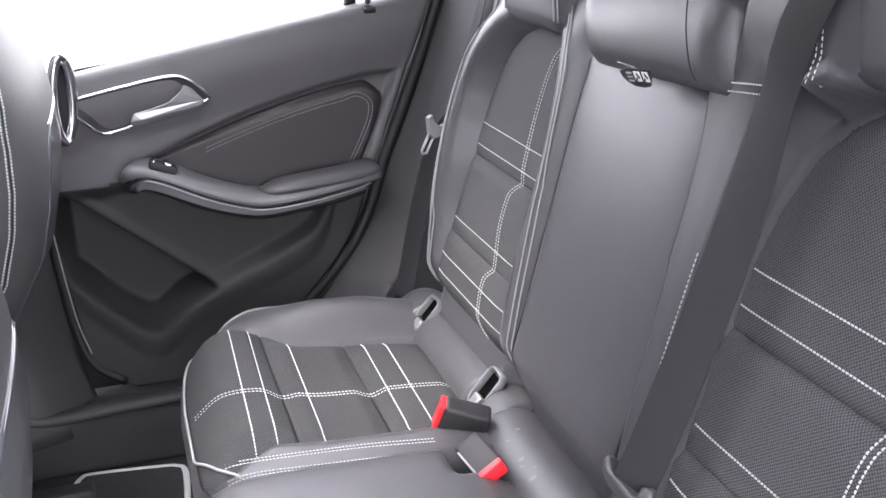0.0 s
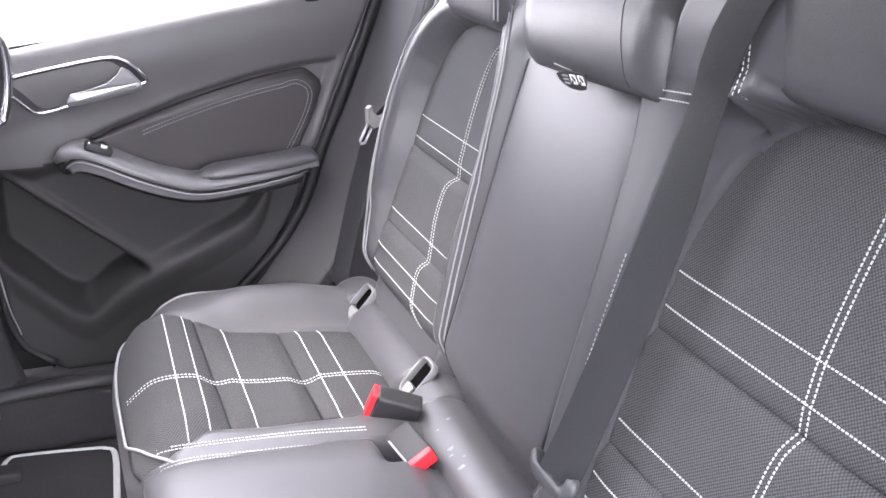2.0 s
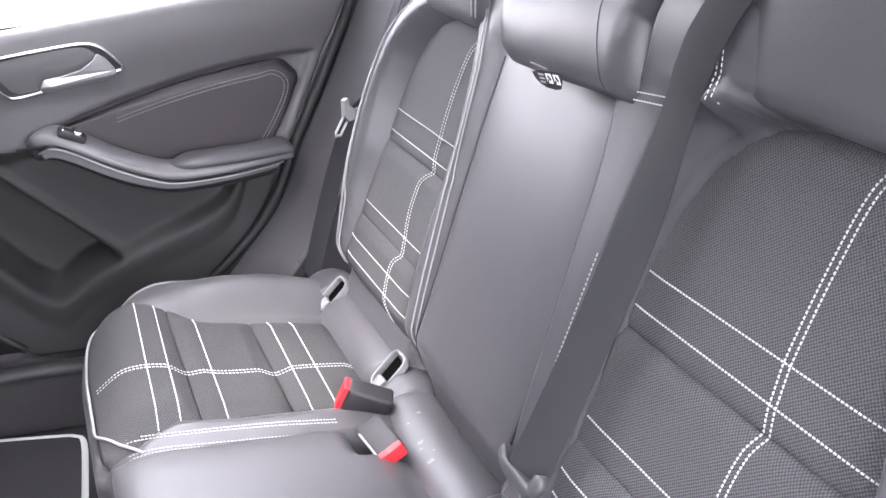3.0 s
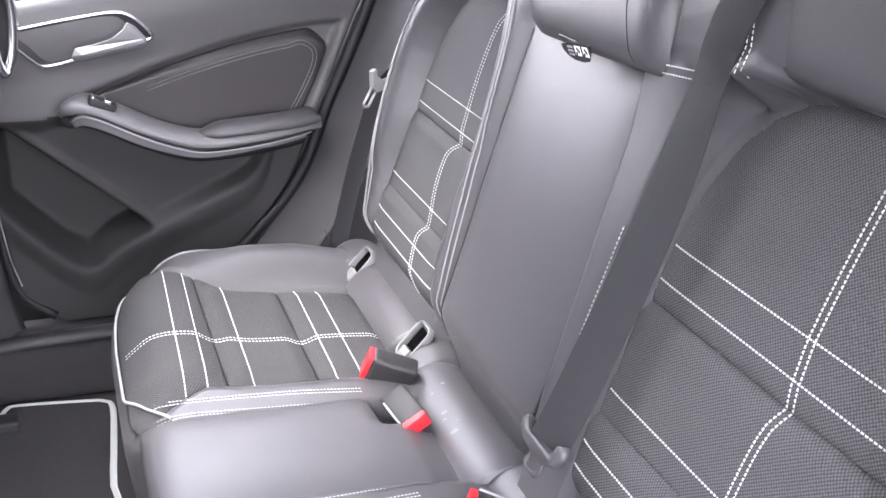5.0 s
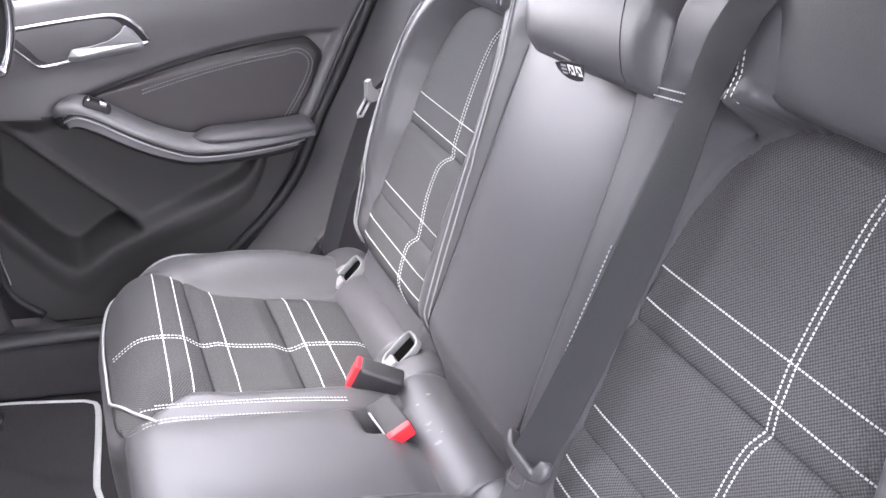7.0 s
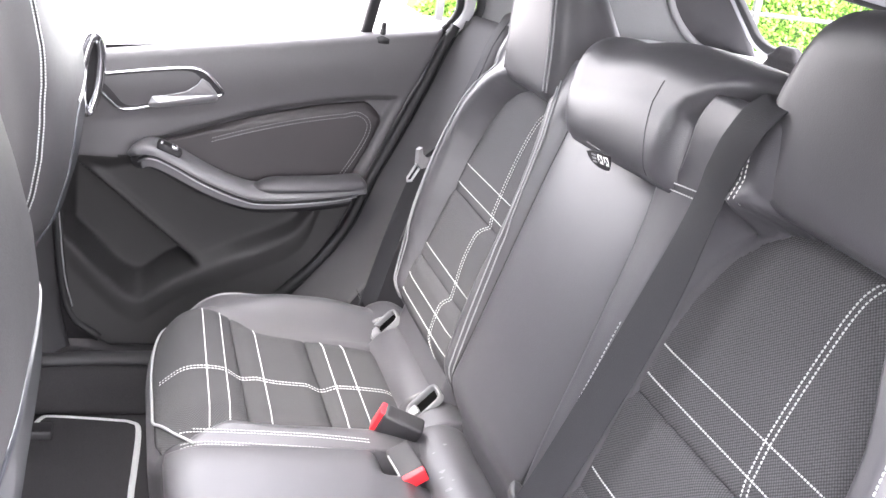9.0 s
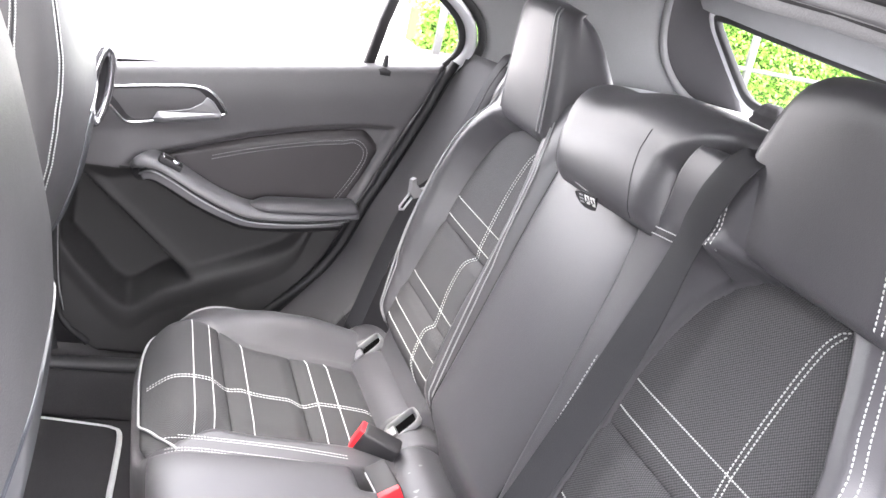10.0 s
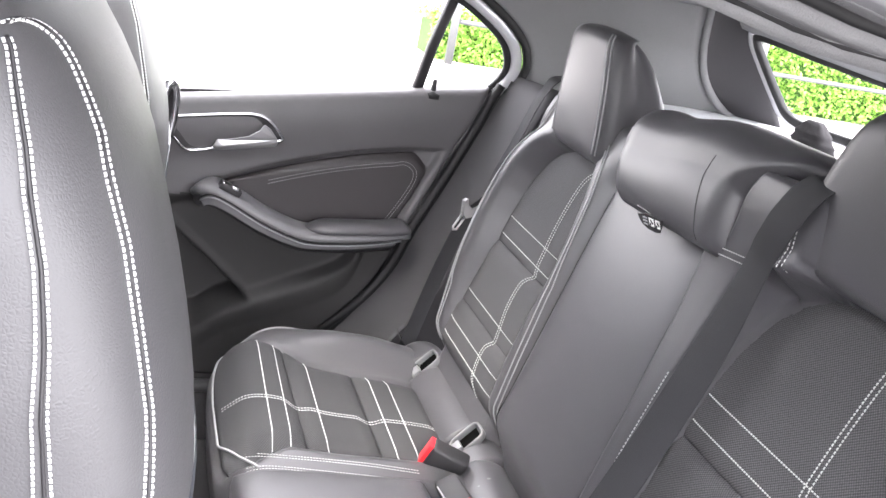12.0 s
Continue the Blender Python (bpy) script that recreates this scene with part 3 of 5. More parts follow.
def bench_cushion():
    root = thing("rear_seat_bench", "dark grey leather rear bench with white-stitched cloth seats", "car seat", (0.32, 0.01, 0.40))
    mid = 0.012

    def side(sgn):
        """One seat of the bench; d runs from the car's middle outward."""
        yy = lambda d: mid + sgn * d
        def d_in(x):
            """Inner edge of the cloth, drawn to a point at the lip."""
            return lerp([(0.15, 0.106), (0.185, 0.108), (0.205, 0.126), (0.235, 0.144), (0.5, 0.144)], x)

        def d_out(x):
            """Outer edge of the cloth, widening towards the lip."""
            return lerp([(0.15, 0.545), (0.19, 0.540), (0.214, 0.512), (0.25, 0.470), (0.30, 0.446), (0.40, 0.431), (0.49, 0.420)], x)

        def front(d):
            """The lip curves back towards the outer corner."""
            t = max(0.0, (d - 0.30) / 0.24)
            return 0.010 * t + 0.045 * t**3 + 0.018 * smoothstep(0.132, 0.085, d)

        def z_at(d, x):
            q = x - front(d) * smoothstep(0.34, 0.16, x)
            z = cushion_z(q)
            z += (band_z(q) - z) * smoothstep(0.170, 0.125, d)
            # outer bolster and inner shoulder stand over the hollow
            fade = smoothstep(0.20, 0.36, x)
            z += 0.034 * hump(d, 0.510, 0.078) * fade * (1 - 0.25 * smoothstep(0.40, 0.5, x))
            z += 0.004 * hump(d, 0.125, 0.05) * fade
            z -= 0.022 * smoothstep(0.43, 0.55, d) * smoothstep(0.31, 0.20, x)
            if d > 0.535:
                z -= 1.6 * (d - 0.535) ** 1.4
            return z

        def leather(u, v):
            d = 0.084 + (0.565 - 0.084) * u
            if v < 0.18:
                t = 1 - v / 0.18
                x0 = 0.142 + front(d)
                return Vector((x0 + 0.012 * t + 0.03 * t * t, yy(d), z_at(d, x0) - 0.20 * t))
            t = (v - 0.18) / 0.82
            x = 0.142 + front(d) + (0.50 - 0.142 - front(d)) * t
            z = z_at(d, x)
            if d_in(x) < d < d_out(x) and t > 0.012:
                z -= 0.013 * smoothstep(0, 0.012, min(d - d_in(x), d_out(x) - d))
            return Vector((x, yy(d), z))

        surf("bolster", leather, 64, 64, LEATHER, root, 0.004, "dark grey leather bolster and front lip")

        def skirt(u, v):
            x = 0.20 + 0.30 * u
            return Vector((x, yy(0.567 - 0.012 * v), z_at(0.565, x) - 0.22 * v))

        surf("side_skirt", skirt, 16, 6, PLASTIC_DARK, root, 0.004)

        def top(d, x, edge=True):
            z = z_at(d, x)
            for a, b in zip(CUSHION_GROOVES, CUSHION_GROOVES[1:]):
                if a <= x <= b:
                    t = (x - a) / (b - a)
                    r = min(1.0, t / 0.22, (1 - t) / 0.22)
                    if a == CUSHION_GROOVES[0]:
                        r = min(1.0, (1 - t) / 0.22) * smoothstep(0.0, 0.45, t)
                    e = min(d - d_in(x), d_out(x) - d)
                    z += 0.0075 * smoothstep(0.0, 1.0, r) * smoothstep(0.0, 0.040, e) - 0.003
            e = min(d - d_in(x), d_out(x) - d)
            return z - 0.004 * (1 - smoothstep(0, 0.010, e)) * smoothstep(0.155, 0.20, x)

        for a, b in zip(CUSHION_GROOVES, CUSHION_GROOVES[1:]):
            def cloth(u, v, a=a, b=b):
                x = a + (b - a) * v
                d = d_in(x) - 0.003 + (d_out(x) + 0.006 - d_in(x)) * u
                if a < 0.2:
                    x = max(x, 0.150 + front(d))
                return Vector((x, yy(d), top(d, x) + 0.001))

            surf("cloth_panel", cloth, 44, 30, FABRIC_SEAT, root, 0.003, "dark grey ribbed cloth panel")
        up = (0, 0, 1)
        for x in CUSHION_ROWS:
            pts = []
            for d in np.linspace(d_in(x) + 0.002, d_out(x) - 0.004, 50):
                xs = x + (0.028 if x < 0.26 else 0.014) * (d - 0.30)
                pts.append(Vector((xs, yy(d), top(d, xs) + 0.0024)))
            stitch_row(pts, up, root, wide=0.0014, pitch=0.0044, length=0.0042)
        for off in (-0.0035, 0.0035):
            pts = []
            for x in np.linspace(0.158, 0.478, 90):
                d = 0.267 + off
                pts.append(Vector((x, yy(d), top(d, max(x, 0.15)) + 0.0024)))
            stitch_row(pts, up, root, pitch=0.0046, length=0.0038, wide=0.0012)
        # double rows on the inner shoulder
        for line in ([(0.18, 0.129), (0.205, 0.126), (0.267, 0.119), (0.33, 0.113), (0.42, 0.104)], [(0.18, 0.101), (0.262, 0.090), (0.324, 0.086), (0.42, 0.080)]):
            for off in (-0.003, 0.003):
                pts = []
                for x in np.linspace(0.178, 0.405, 60):
                    d = ease(line, x) + off
                    pts.append(Vector((x, yy(d), z_at(d, x) + 0.0018)))
                stitch_row(pts, up, root, pitch=0.0040, length=0.0034, wide=0.0009)
        # piping round the outer edge and the lip
        lip_x = lambda d: 0.147 + front(d) + 0.030 * smoothstep(0.185, 0.098, d)
        pts = [Vector((lip_x(d), yy(d), z_at(d, lip_x(d)) + 0.0035)) for d in np.linspace(0.098, 0.545, 44)]
        pts += [Vector((x, yy(0.545), z_at(0.545, x) + 0.0030)) for x in np.linspace(0.225, 0.48, 30)]
        sweep("piping", pts, circle(0.0019, 6), PIPING, root, up=(0, 0.02, 1))

    side(1)
    side(-1)

    # raised middle pad
    def pad(u, v):
        y = mid - 0.086 + 0.172 * u
        q = abs(2 * u - 1)
        if v < 0.2:
            t = 1 - v / 0.2
            return Vector((0.158 + 0.012 * t + 0.02 * t * t, y, 0.592 - 0.20 * t))
        t = (v - 0.2) / 0.8
        x = 0.158 + t * (0.475 - 0.158)
        z = band_z(x) + 0.002 + 0.005 * (1 - q**3)
        z -= 0.014 * smoothstep(0.425, 0.462, x)
        # hollow for the buckles at the rear corners
        z -= 0.044 * smoothstep(0.402, 0.422, x) * smoothstep(0.62, 0.72, u) * smoothstep(1.0, 0.965, u)
        return Vector((x, y, z))

    surf("middle_pad", pad, 56, 64, LEATHER, root, 0.004, "plain dark grey leather middle pad")
    return root


bench_cushion()


ANCHOR_Y = (0.470, 0.215, -0.20, -0.47)
ANCHOR_AT = Vector((0.505, 0.0, 0.597))
ANCHOR_ALONG = Vector((math.cos(radians(48)), 0, math.sin(radians(48))))
ANCHOR_UP = Vector((-math.sin(radians(48)), 0, math.cos(radians(48))))


def rear_roll():
    """The padded roll between cushion and backrest, with its slots cut for the child-seat anchors."""
    root = thing("bench_rear_roll", "dark grey leather roll along the foot of the backrest", "seat padding", (0.51, 0.01, 0.56))
    for a, b, cx, cz, rx, rz in ((0.150, 0.555, 0.519, 0.555, 0.0500, 0.0523), (-0.082, 0.150, 0.506, 0.552, 0.0530, 0.0535), (-0.53, -0.082, 0.519, 0.555, 0.0500, 0.0523)):
        rings = []
        n = 110
        for k in range(n + 1):
            t = k / n
            y = a + (b - a) * t
            e = min(1.0, min(t, 1 - t) * (b - a) / 0.012)
            g = 0.965 + 0.035 * math.sqrt(e) + 0.006 * noise.noise((y * 18, cx, 0.0))
            ring = []
            for i in range(48):
                an = 2 * math.pi * i / 48
                p = Vector((cx + g * rx * math.cos(an), y, cz + g * rz * math.sin(an)))
                # hollow under each anchor frame
                for ay in ANCHOR_Y:
                    q = p - Vector((ANCHOR_AT.x, ay, ANCHOR_AT.z))
                    over = q.dot(ANCHOR_UP) + 0.006
                    if over > 0:
                        p = p - ANCHOR_UP * over * smoothstep(0.024, 0.015, abs(q.y)) * smoothstep(0.040, 0.028, abs(q.dot(ANCHOR_ALONG)))
                ring.append(p)
            rings.append(ring)
        loft("padding", rings, LEATHER, root)
    # small irregular pale flecks on the middle roll
    rng = random.Random(5)
    for y, an, size in ((0.098, 98, 0.0030), (0.087, 117, 0.0022), (0.045, 118, 0.0048), (0.034, 122, 0.0030), (0.021, 110, 0.0018), (0.007, 120, 0.0052)):
        a = radians(an)
        c = Vector((0.506 + 0.0533 * math.cos(a), y, 0.552 + 0.0538 * math.sin(a)))
        out = Vector((math.cos(a) / 0.053, 0, math.sin(a) / 0.0535)).normalized()
        e, f = Vector((0, 1, 0)), out.cross(Vector((0, 1, 0)))
        rim = [c + e * size * 0.7 * rng.uniform(0.6, 1.2) * math.cos(b) + f * size * rng.uniform(0.6, 1.2) * math.sin(b) for b in np.linspace(0, 6.283, 12, endpoint=False)]
        mesh("pale_fleck", rim + [c + out * 0.0005], [(k, (k + 1) % 12, 12) for k in range(12)], PALE_GREY, root, "small pale fleck")
    return root


rear_roll()


# ---- floor, body shell, roof ----
def slab(name, corners, thick, mat, label="", category="", parent=None):
    """A flat plate with thickness from its corners, counter-clockwise as seen from its face."""
    c = [Vector(p) for p in corners]
    nrm = (c[1] - c[0]).cross(c[2] - c[0]).normalized()
    k = len(c)
    verts = c + [p - nrm * thick for p in c]
    faces = [tuple(range(k)), tuple(range(2 * k - 1, k - 1, -1))] + [(i, (i + 1) % k, (i + 1) % k + k, i + k) for i in range(k)]
    ob = mesh(name, verts, faces, mat, parent, smooth=False)
    return tagged(ob, label, category, kind="structure") if parent is None else ob


FLOOR_Z = 0.335
slab("floor", [(-1.0, -0.66, FLOOR_Z), (0.62, -0.66, FLOOR_Z), (0.62, 0.68, FLOOR_Z), (-1.0, 0.68, FLOOR_Z)], 0.05, CARPET, "black carpeted car floor", "floor")


def sill_top(x):
    """Height of the far door's window sill."""
    return 0.934 + 0.166 * (x - 0.056)


def door_rear(z):
    """Where the door ends towards the rear."""
    return ease([(0.42, 0.255), (0.50, 0.322), (0.54, 0.362), (0.614, 0.432), (0.68, 0.473), (0.763, 0.503), (0.837, 0.536), (0.90, 0.562), (0.945, 0.580), (1.024, 0.610), (1.06, 0.628)], z)


def lip(x):
    """The raised lower edge of the door pocket."""
    return ease([(-0.1, 0.80), (0.0, 0.655), (0.049, 0.603), (0.098, 0.553), (0.128, 0.535), (0.145, 0.538), (0.184, 0.567), (0.273, 0.609), (0.363, 0.650), (0.395, 0.672), (0.414, 0.702), (0.43, 0.75), (0.5, 0.80)], x)


def insert_top(x):
    return 0.909 - 0.47 * max(0.0, 0.53 - x) ** 1.6


def arm_line(x):
    """Middle height of the armrest."""
    return ease([(0.08, 0.778), (0.13, 0.790), (0.16, 0.790), (0.22, 0.763), (0.27, 0.742), (0.31, 0.735), (0.36, 0.737), (0.49, 0.758)], x)


def rear_door():
    root = thing("car_door", "closed dark grey rear car door with armrest and chrome handle", "car door", (0.25, 0.74, 0.44))
    BOT = 0.445

    def y_at(x, z):
        top = sill_top(x)
        y = 0.722 - 0.014 * hump(z, top - 0.035, 0.075)
        # hollow behind the trim insert and inside the pocket
        zt = insert_top(x)
        inside = smoothstep(zt + 0.004, zt - 0.006, z) * smoothstep(arm_line(x) - 0.01, arm_line(x) + 0.01, z) * smoothstep(0.09, 0.15, x) * smoothstep(door_rear(z) - 0.018, door_rear(z) - 0.030, x)
        y += 0.014 * inside
        pocket = smoothstep(lip(x) - 0.008, lip(x) + 0.020, z) * smoothstep(arm_line(x), arm_line(x) - 0.03, z) * smoothstep(-0.01, 0.03, x)
        ledge = 0.717 - 0.838 * (x - 0.083)
        deep = 0.016 + 0.068 * smoothstep(ledge + 0.003, ledge - 0.010, z)
        y += (deep * pocket - 0.006 * hump(z, ledge + 0.006, 0.016) * pocket) * smoothstep(0.47, 0.38, x)
        y -= 0.007 * hump(z, lip(x) - 0.012, 0.040) * smoothstep(0.0, 0.04, x)
        y -= 0.012 * smoothstep(lip(x), BOT, z) * 0.5
        return y

    def panel(u, v):
        z = BOT + (1.10 - BOT) * v
        x0 = lerp([(0.44, 0.10), (0.47, 0.045), (0.51, 0.020), (0.64, 0.002), (1.1, -0.05)], z)
        x = x0 + (door_rear(min(z, 1.05)) - x0) * u
        z = min(z, sill_top(x))
        y = y_at(x, z)
        over = BOT + (1.10 - BOT) * v - sill_top(x)
        if over > 0:
            y += 0.05 * smoothstep(0, 0.03, over) + 0.004
            z += 0.006 * hump(over, 0.012, 0.02)
        e = min(u, 1 - u)
        y += 0.03 * (1 - smoothstep(0, 0.018, e))
        return Vector((x, y, z))

    skin = surf("panel", panel, 150, 150, PLASTIC, root, 0.004, "dark grey plastic door panel, shade coloured in below the armrest")
    # darker colour below the armrest stands in for the shade there
    skin.data.materials.append(PLASTIC_SHADED)
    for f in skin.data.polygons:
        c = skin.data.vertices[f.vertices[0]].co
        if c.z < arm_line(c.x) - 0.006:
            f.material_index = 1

    def insert(u, v):
        x = 0.105 + (0.53 - 0.105) * u
        z1 = insert_top(x) - 0.010
        z0 = arm_line(x) + 0.004
        corner = max(0.0, x - 0.488)
        z1 -= 3.2 * corner**1.35
        z = z0 + (z1 - z0) * v
        x = min(x, door_rear(z) - 0.030)
        e = min(v * 3 + 0.4, (1 - v), u * 2.0, (1 - u) * 1.5)
        return Vector((x, 0.733 - 0.010 * smoothstep(0, 0.10, e), z))

    surf("insert", insert, 60, 34, DOOR_SKIN, root, 0.003, "dark leather door insert")
    for off in (0.0, 0.006):
        pts = []
        for x in np.linspace(0.24, 0.455, 40):
            pts.append((x, insert_top(x) - 0.027 - off))
        pts += [(0.474, 0.8795 - off), (0.490 - off * 0.4, 0.874 - off), (0.500 - off, 0.861 - off * 0.4), (0.498 - off, 0.840), (0.483 - off, 0.806), (0.462 - off, 0.768)]
        pts = curve([(x, 0.7215, z) for x, z in pts], 3)
        stitch_row(pts, (0, -1, 0), root, mat=PIPING, wide=0.0008)

    # armrest with its pad, grip and bright strips
    path = curve([(0.116, 0.700, 0.787), (0.138, 0.690, 0.801), (0.168, 0.684, 0.794), (0.225, 0.676, 0.767), (0.275, 0.674, 0.748), (0.315, 0.674, 0.740), (0.38, 0.674, 0.744), (0.44, 0.678, 0.752), (0.487, 0.688, 0.760)], 6)
    sec = [(0.035 * math.copysign(abs(math.cos(a)) ** 0.7, math.cos(a)), 0.0125 * math.copysign(abs(math.sin(a)) ** 0.7, math.sin(a))) for a in np.linspace(0, 2 * math.pi, 20, endpoint=False)]
    arm = sweep("armrest", [p + Vector((0, 0.012, 0)) for p in path], sec, ARM, root, "grey padded armrest and grip", scale=lambda t: 0.55 + 0.45 * smoothstep(0, 0.10, t))
    pad = curve([(0.290, 0.692, 0.740), (0.325, 0.684, 0.752), (0.38, 0.681, 0.758), (0.44, 0.684, 0.762), (0.486, 0.694, 0.766)], 6)
    sec2 = [(0.033 * math.cos(a), 0.012 * math.sin(a)) for a in np.linspace(0, 2 * math.pi, 16, endpoint=False)]
    sweep("arm_pad", pad, sec2, LEATHER, arm, "leather elbow pad", scale=lambda t: 0.15 + 0.85 * smoothstep(0, 0.35, t))
    low = [p + Vector((0.0, -0.018, -0.0122)) for p in path]
    sweep("bright_strip", low[2:-1], circle(0.0015, 6), SILVER, arm, "thin bright strip")
    sweep("dark_strip", [p + Vector((0, -0.0215, -0.006)) for p in path[2:-1]], circle(0.0017, 6), RUBBER, arm)
    flat = [(0.0022 * math.copysign(abs(math.cos(a)) ** 0.5, math.cos(a)), 0.0095 * math.copysign(abs(math.sin(a)) ** 0.5, math.sin(a))) for a in np.linspace(0, 2 * math.pi, 16, endpoint=False)]
    sweep("grip_trim", [p + Vector((0.0, -0.010, -0.0180)) for p in path[3:-2]], flat, ARM, arm, "smooth grey trim below the grip", scale=lambda t: 1.0 - 0.72 * smoothstep(0.15, 0.95, t))
    under = [p + Vector((0.0, 0.022, -0.020)) for p in path[3:-3]]
    sweep("arm_base", under, [(0.030 * math.cos(a), 0.016 * math.sin(a)) for a in np.linspace(0, 2 * math.pi, 14, endpoint=False)], PLASTIC_DARK, arm)
    sw = block("window_switch", pose(0.170, 0.676, 0.8065, 0, 22, 0), (0.040, 0.024, 0.012), PLASTIC_DARK, arm, "black window switch", 0.25)
    block("switch_edge", pose(0.178, 0.674, 0.8100, 0, 22, 0), (0.012, 0.020, 0.007), CHROME, sw, "bright switch tip", 0.3)
    block("switch_edge", pose(0.158, 0.674, 0.8175, 0, 22, 0), (0.004, 0.020, 0.004), CHROME, sw, "bright switch rim", 0.3)

    # door opener: bright bezel, bowl and lever
    ring = curve([(0.058, 0.7, 0.910), (0.13, 0.7, 0.923), (0.195, 0.7, 0.932), (0.222, 0.7, 0.926), (0.243, 0.7, 0.906), (0.250, 0.7, 0.894), (0.235, 0.7, 0.888), (0.17, 0.7, 0.873), (0.112, 0.7, 0.857), (0.090, 0.7, 0.858), (0.072, 0.7, 0.874), (0.050, 0.7, 0.898), (0.046, 0.7, 0.907), (0.058, 0.7, 0.910)], 6)[:-1]
    ring = [Vector((p.x, y_at(p.x, p.z) - 0.003, p.z)) for p in ring]
    handle = sweep("opener_bezel", ring, circle(0.0029, 8), CHROME, root, "satin chrome opener surround", up=(0, 1, 0), closed=True)
    c = sum(ring, Vector()) / len(ring)
    bowl = []
    for k in np.linspace(1.0, 0.05, 8):
        bowl.append([c + (p - c) * k + Vector((0, -0.002 + 0.006 * (1 - k) ** 0.5, 0)) for p in ring])
    loft("opener_bowl", bowl, PLASTIC_DARK, handle, "dark recessed bowl", caps=False)
    lever = slab("opener_lever", [(x, 0.688 - 0.10 * (x - 0.135) + 0.010 * (x > 0.225), z) for x, z in ((0.133, 0.873), (0.150, 0.874), (0.238, 0.890), (0.241, 0.897), (0.225, 0.917), (0.213, 0.924), (0.207, 0.913), (0.190, 0.900), (0.165, 0.892), (0.139, 0.887))], 0.012, SILVER, parent=handle)
    lever["label"] = "silver opener lever"
    bev = lever.modifiers.new("edge", "BEVEL")
    bev.width, bev.segments = 0.0025, 3
    # outer skin
    slab("outer_skin", [(-0.12, 0.835, 0.36), (-0.12, 0.835, 0.915), (0.66, 0.835, 1.00), (0.50, 0.835, 0.36)], 0.012, PLASTIC_DARK, parent=root)
    # lock pin on the sill
    loft("lock_pin", [[Vector((0.503 + r * math.cos(a), 0.722 + r * math.sin(a), z)) for a in np.linspace(0, 6.283, 12, endpoint=False)] for r, z in ((0.016, 1.000), (0.015, 1.008), (0.0055, 1.012), (0.0042, 1.030), (0.0030, 1.033))], RUBBER, root, "black lock pin")
    return root


ARM = material("arm_plastic", (0.15, 0.147, 0.154), 0.34, grain=0.05, scale=600, bump=0.05)
rear_door()

# window arc of the far side, from the sill's rear end up to the roof rail and forward
ARC = curve([(0.607, 0.735, 1.022), (0.629, 0.728, 1.055), (0.630, 0.720, 1.085), (0.612, 0.712, 1.118), (0.570, 0.702, 1.150), (0.500, 0.690, 1.186), (0.40, 0.675, 1.222), (0.25, 0.660, 1.258), (0.0, 0.645, 1.292), (-0.35, 0.635, 1.300), (-0.8, 0.63, 1.28)], 8)


def window_side():
    root = thing("window_1", "side window with a black divider bar and bright surround", "window", (0.2, 0.74, 0.93), kind="structure")

    def off(p, inwards, out):
        d = (p - Vector((0.2, p.y, 1.0))).normalized()
        return p + d * out + Vector((0, -inwards, 0))

    sweep("window_seal", [off(p, 0.0, -0.004) for p in ARC], rounded(0.012, 0.010, 0.003, 2), RUBBER, root, "black rubber window seal", up=(0, 1, 0))
    sweep("window_frame", [off(p, 0.004, 0.012) for p in ARC[:40]], rounded(0.020, 0.016, 0.005, 2), BODY_PAINT, root, "bright painted window frame", up=(0, 1, 0))
    sweep("door_seal", [off(p, 0.010, 0.030) for p in ARC], rounded(0.014, 0.014, 0.004, 2), RUBBER, root, "black door seal", up=(0, 1, 0))
    bar = [(0.478, 0.748, 1.000), (0.489, 0.730, 1.09), (0.506, 0.702, 1.185)]
    sweep("divider_bar", [Vector(p) for p in bar], rounded(0.018, 0.020, 0.005, 2), PLASTIC_DARK, root, "black divider bar", up=(0, 1, 0))
    return root


window_side()

# body between the door and the seat, and the rear pillar
def quarter_trim():
    root = thing("quarter_trim", "grey moulded trim between the rear door and the seat", "trim", (0.55, 0.68, 0.45), kind="structure")

    def trim(u, v):
        z = 0.42 + 0.64 * v
        a = Vector((door_rear(z) + 0.004, 0.757, z))
        b = Vector((0.47 + 0.40 * max(0, z - 0.55), 0.575, z))
        b.x = max(b.x, a.x + 0.07)
        p = a.lerp(b, 0.88 * u)
        p.y += 0.018 * math.sin(u * math.pi)
        return p

    surf("arch_panel", trim, 20, 40, TRIM, root, 0.004)
    for k, (dx, r) in enumerate(((0.008, 0.009), (0.026, 0.008))):
        pts = [Vector((door_rear(z) + dx, 0.722 + 0.006 * k, z)) for z in np.linspace(0.46, 1.04, 24)]
        sweep("door_seal", pts, circle(r, 8), RUBBER, root, "black rubber door seal", up=(0, 1, 0))
    return root


quarter_trim()


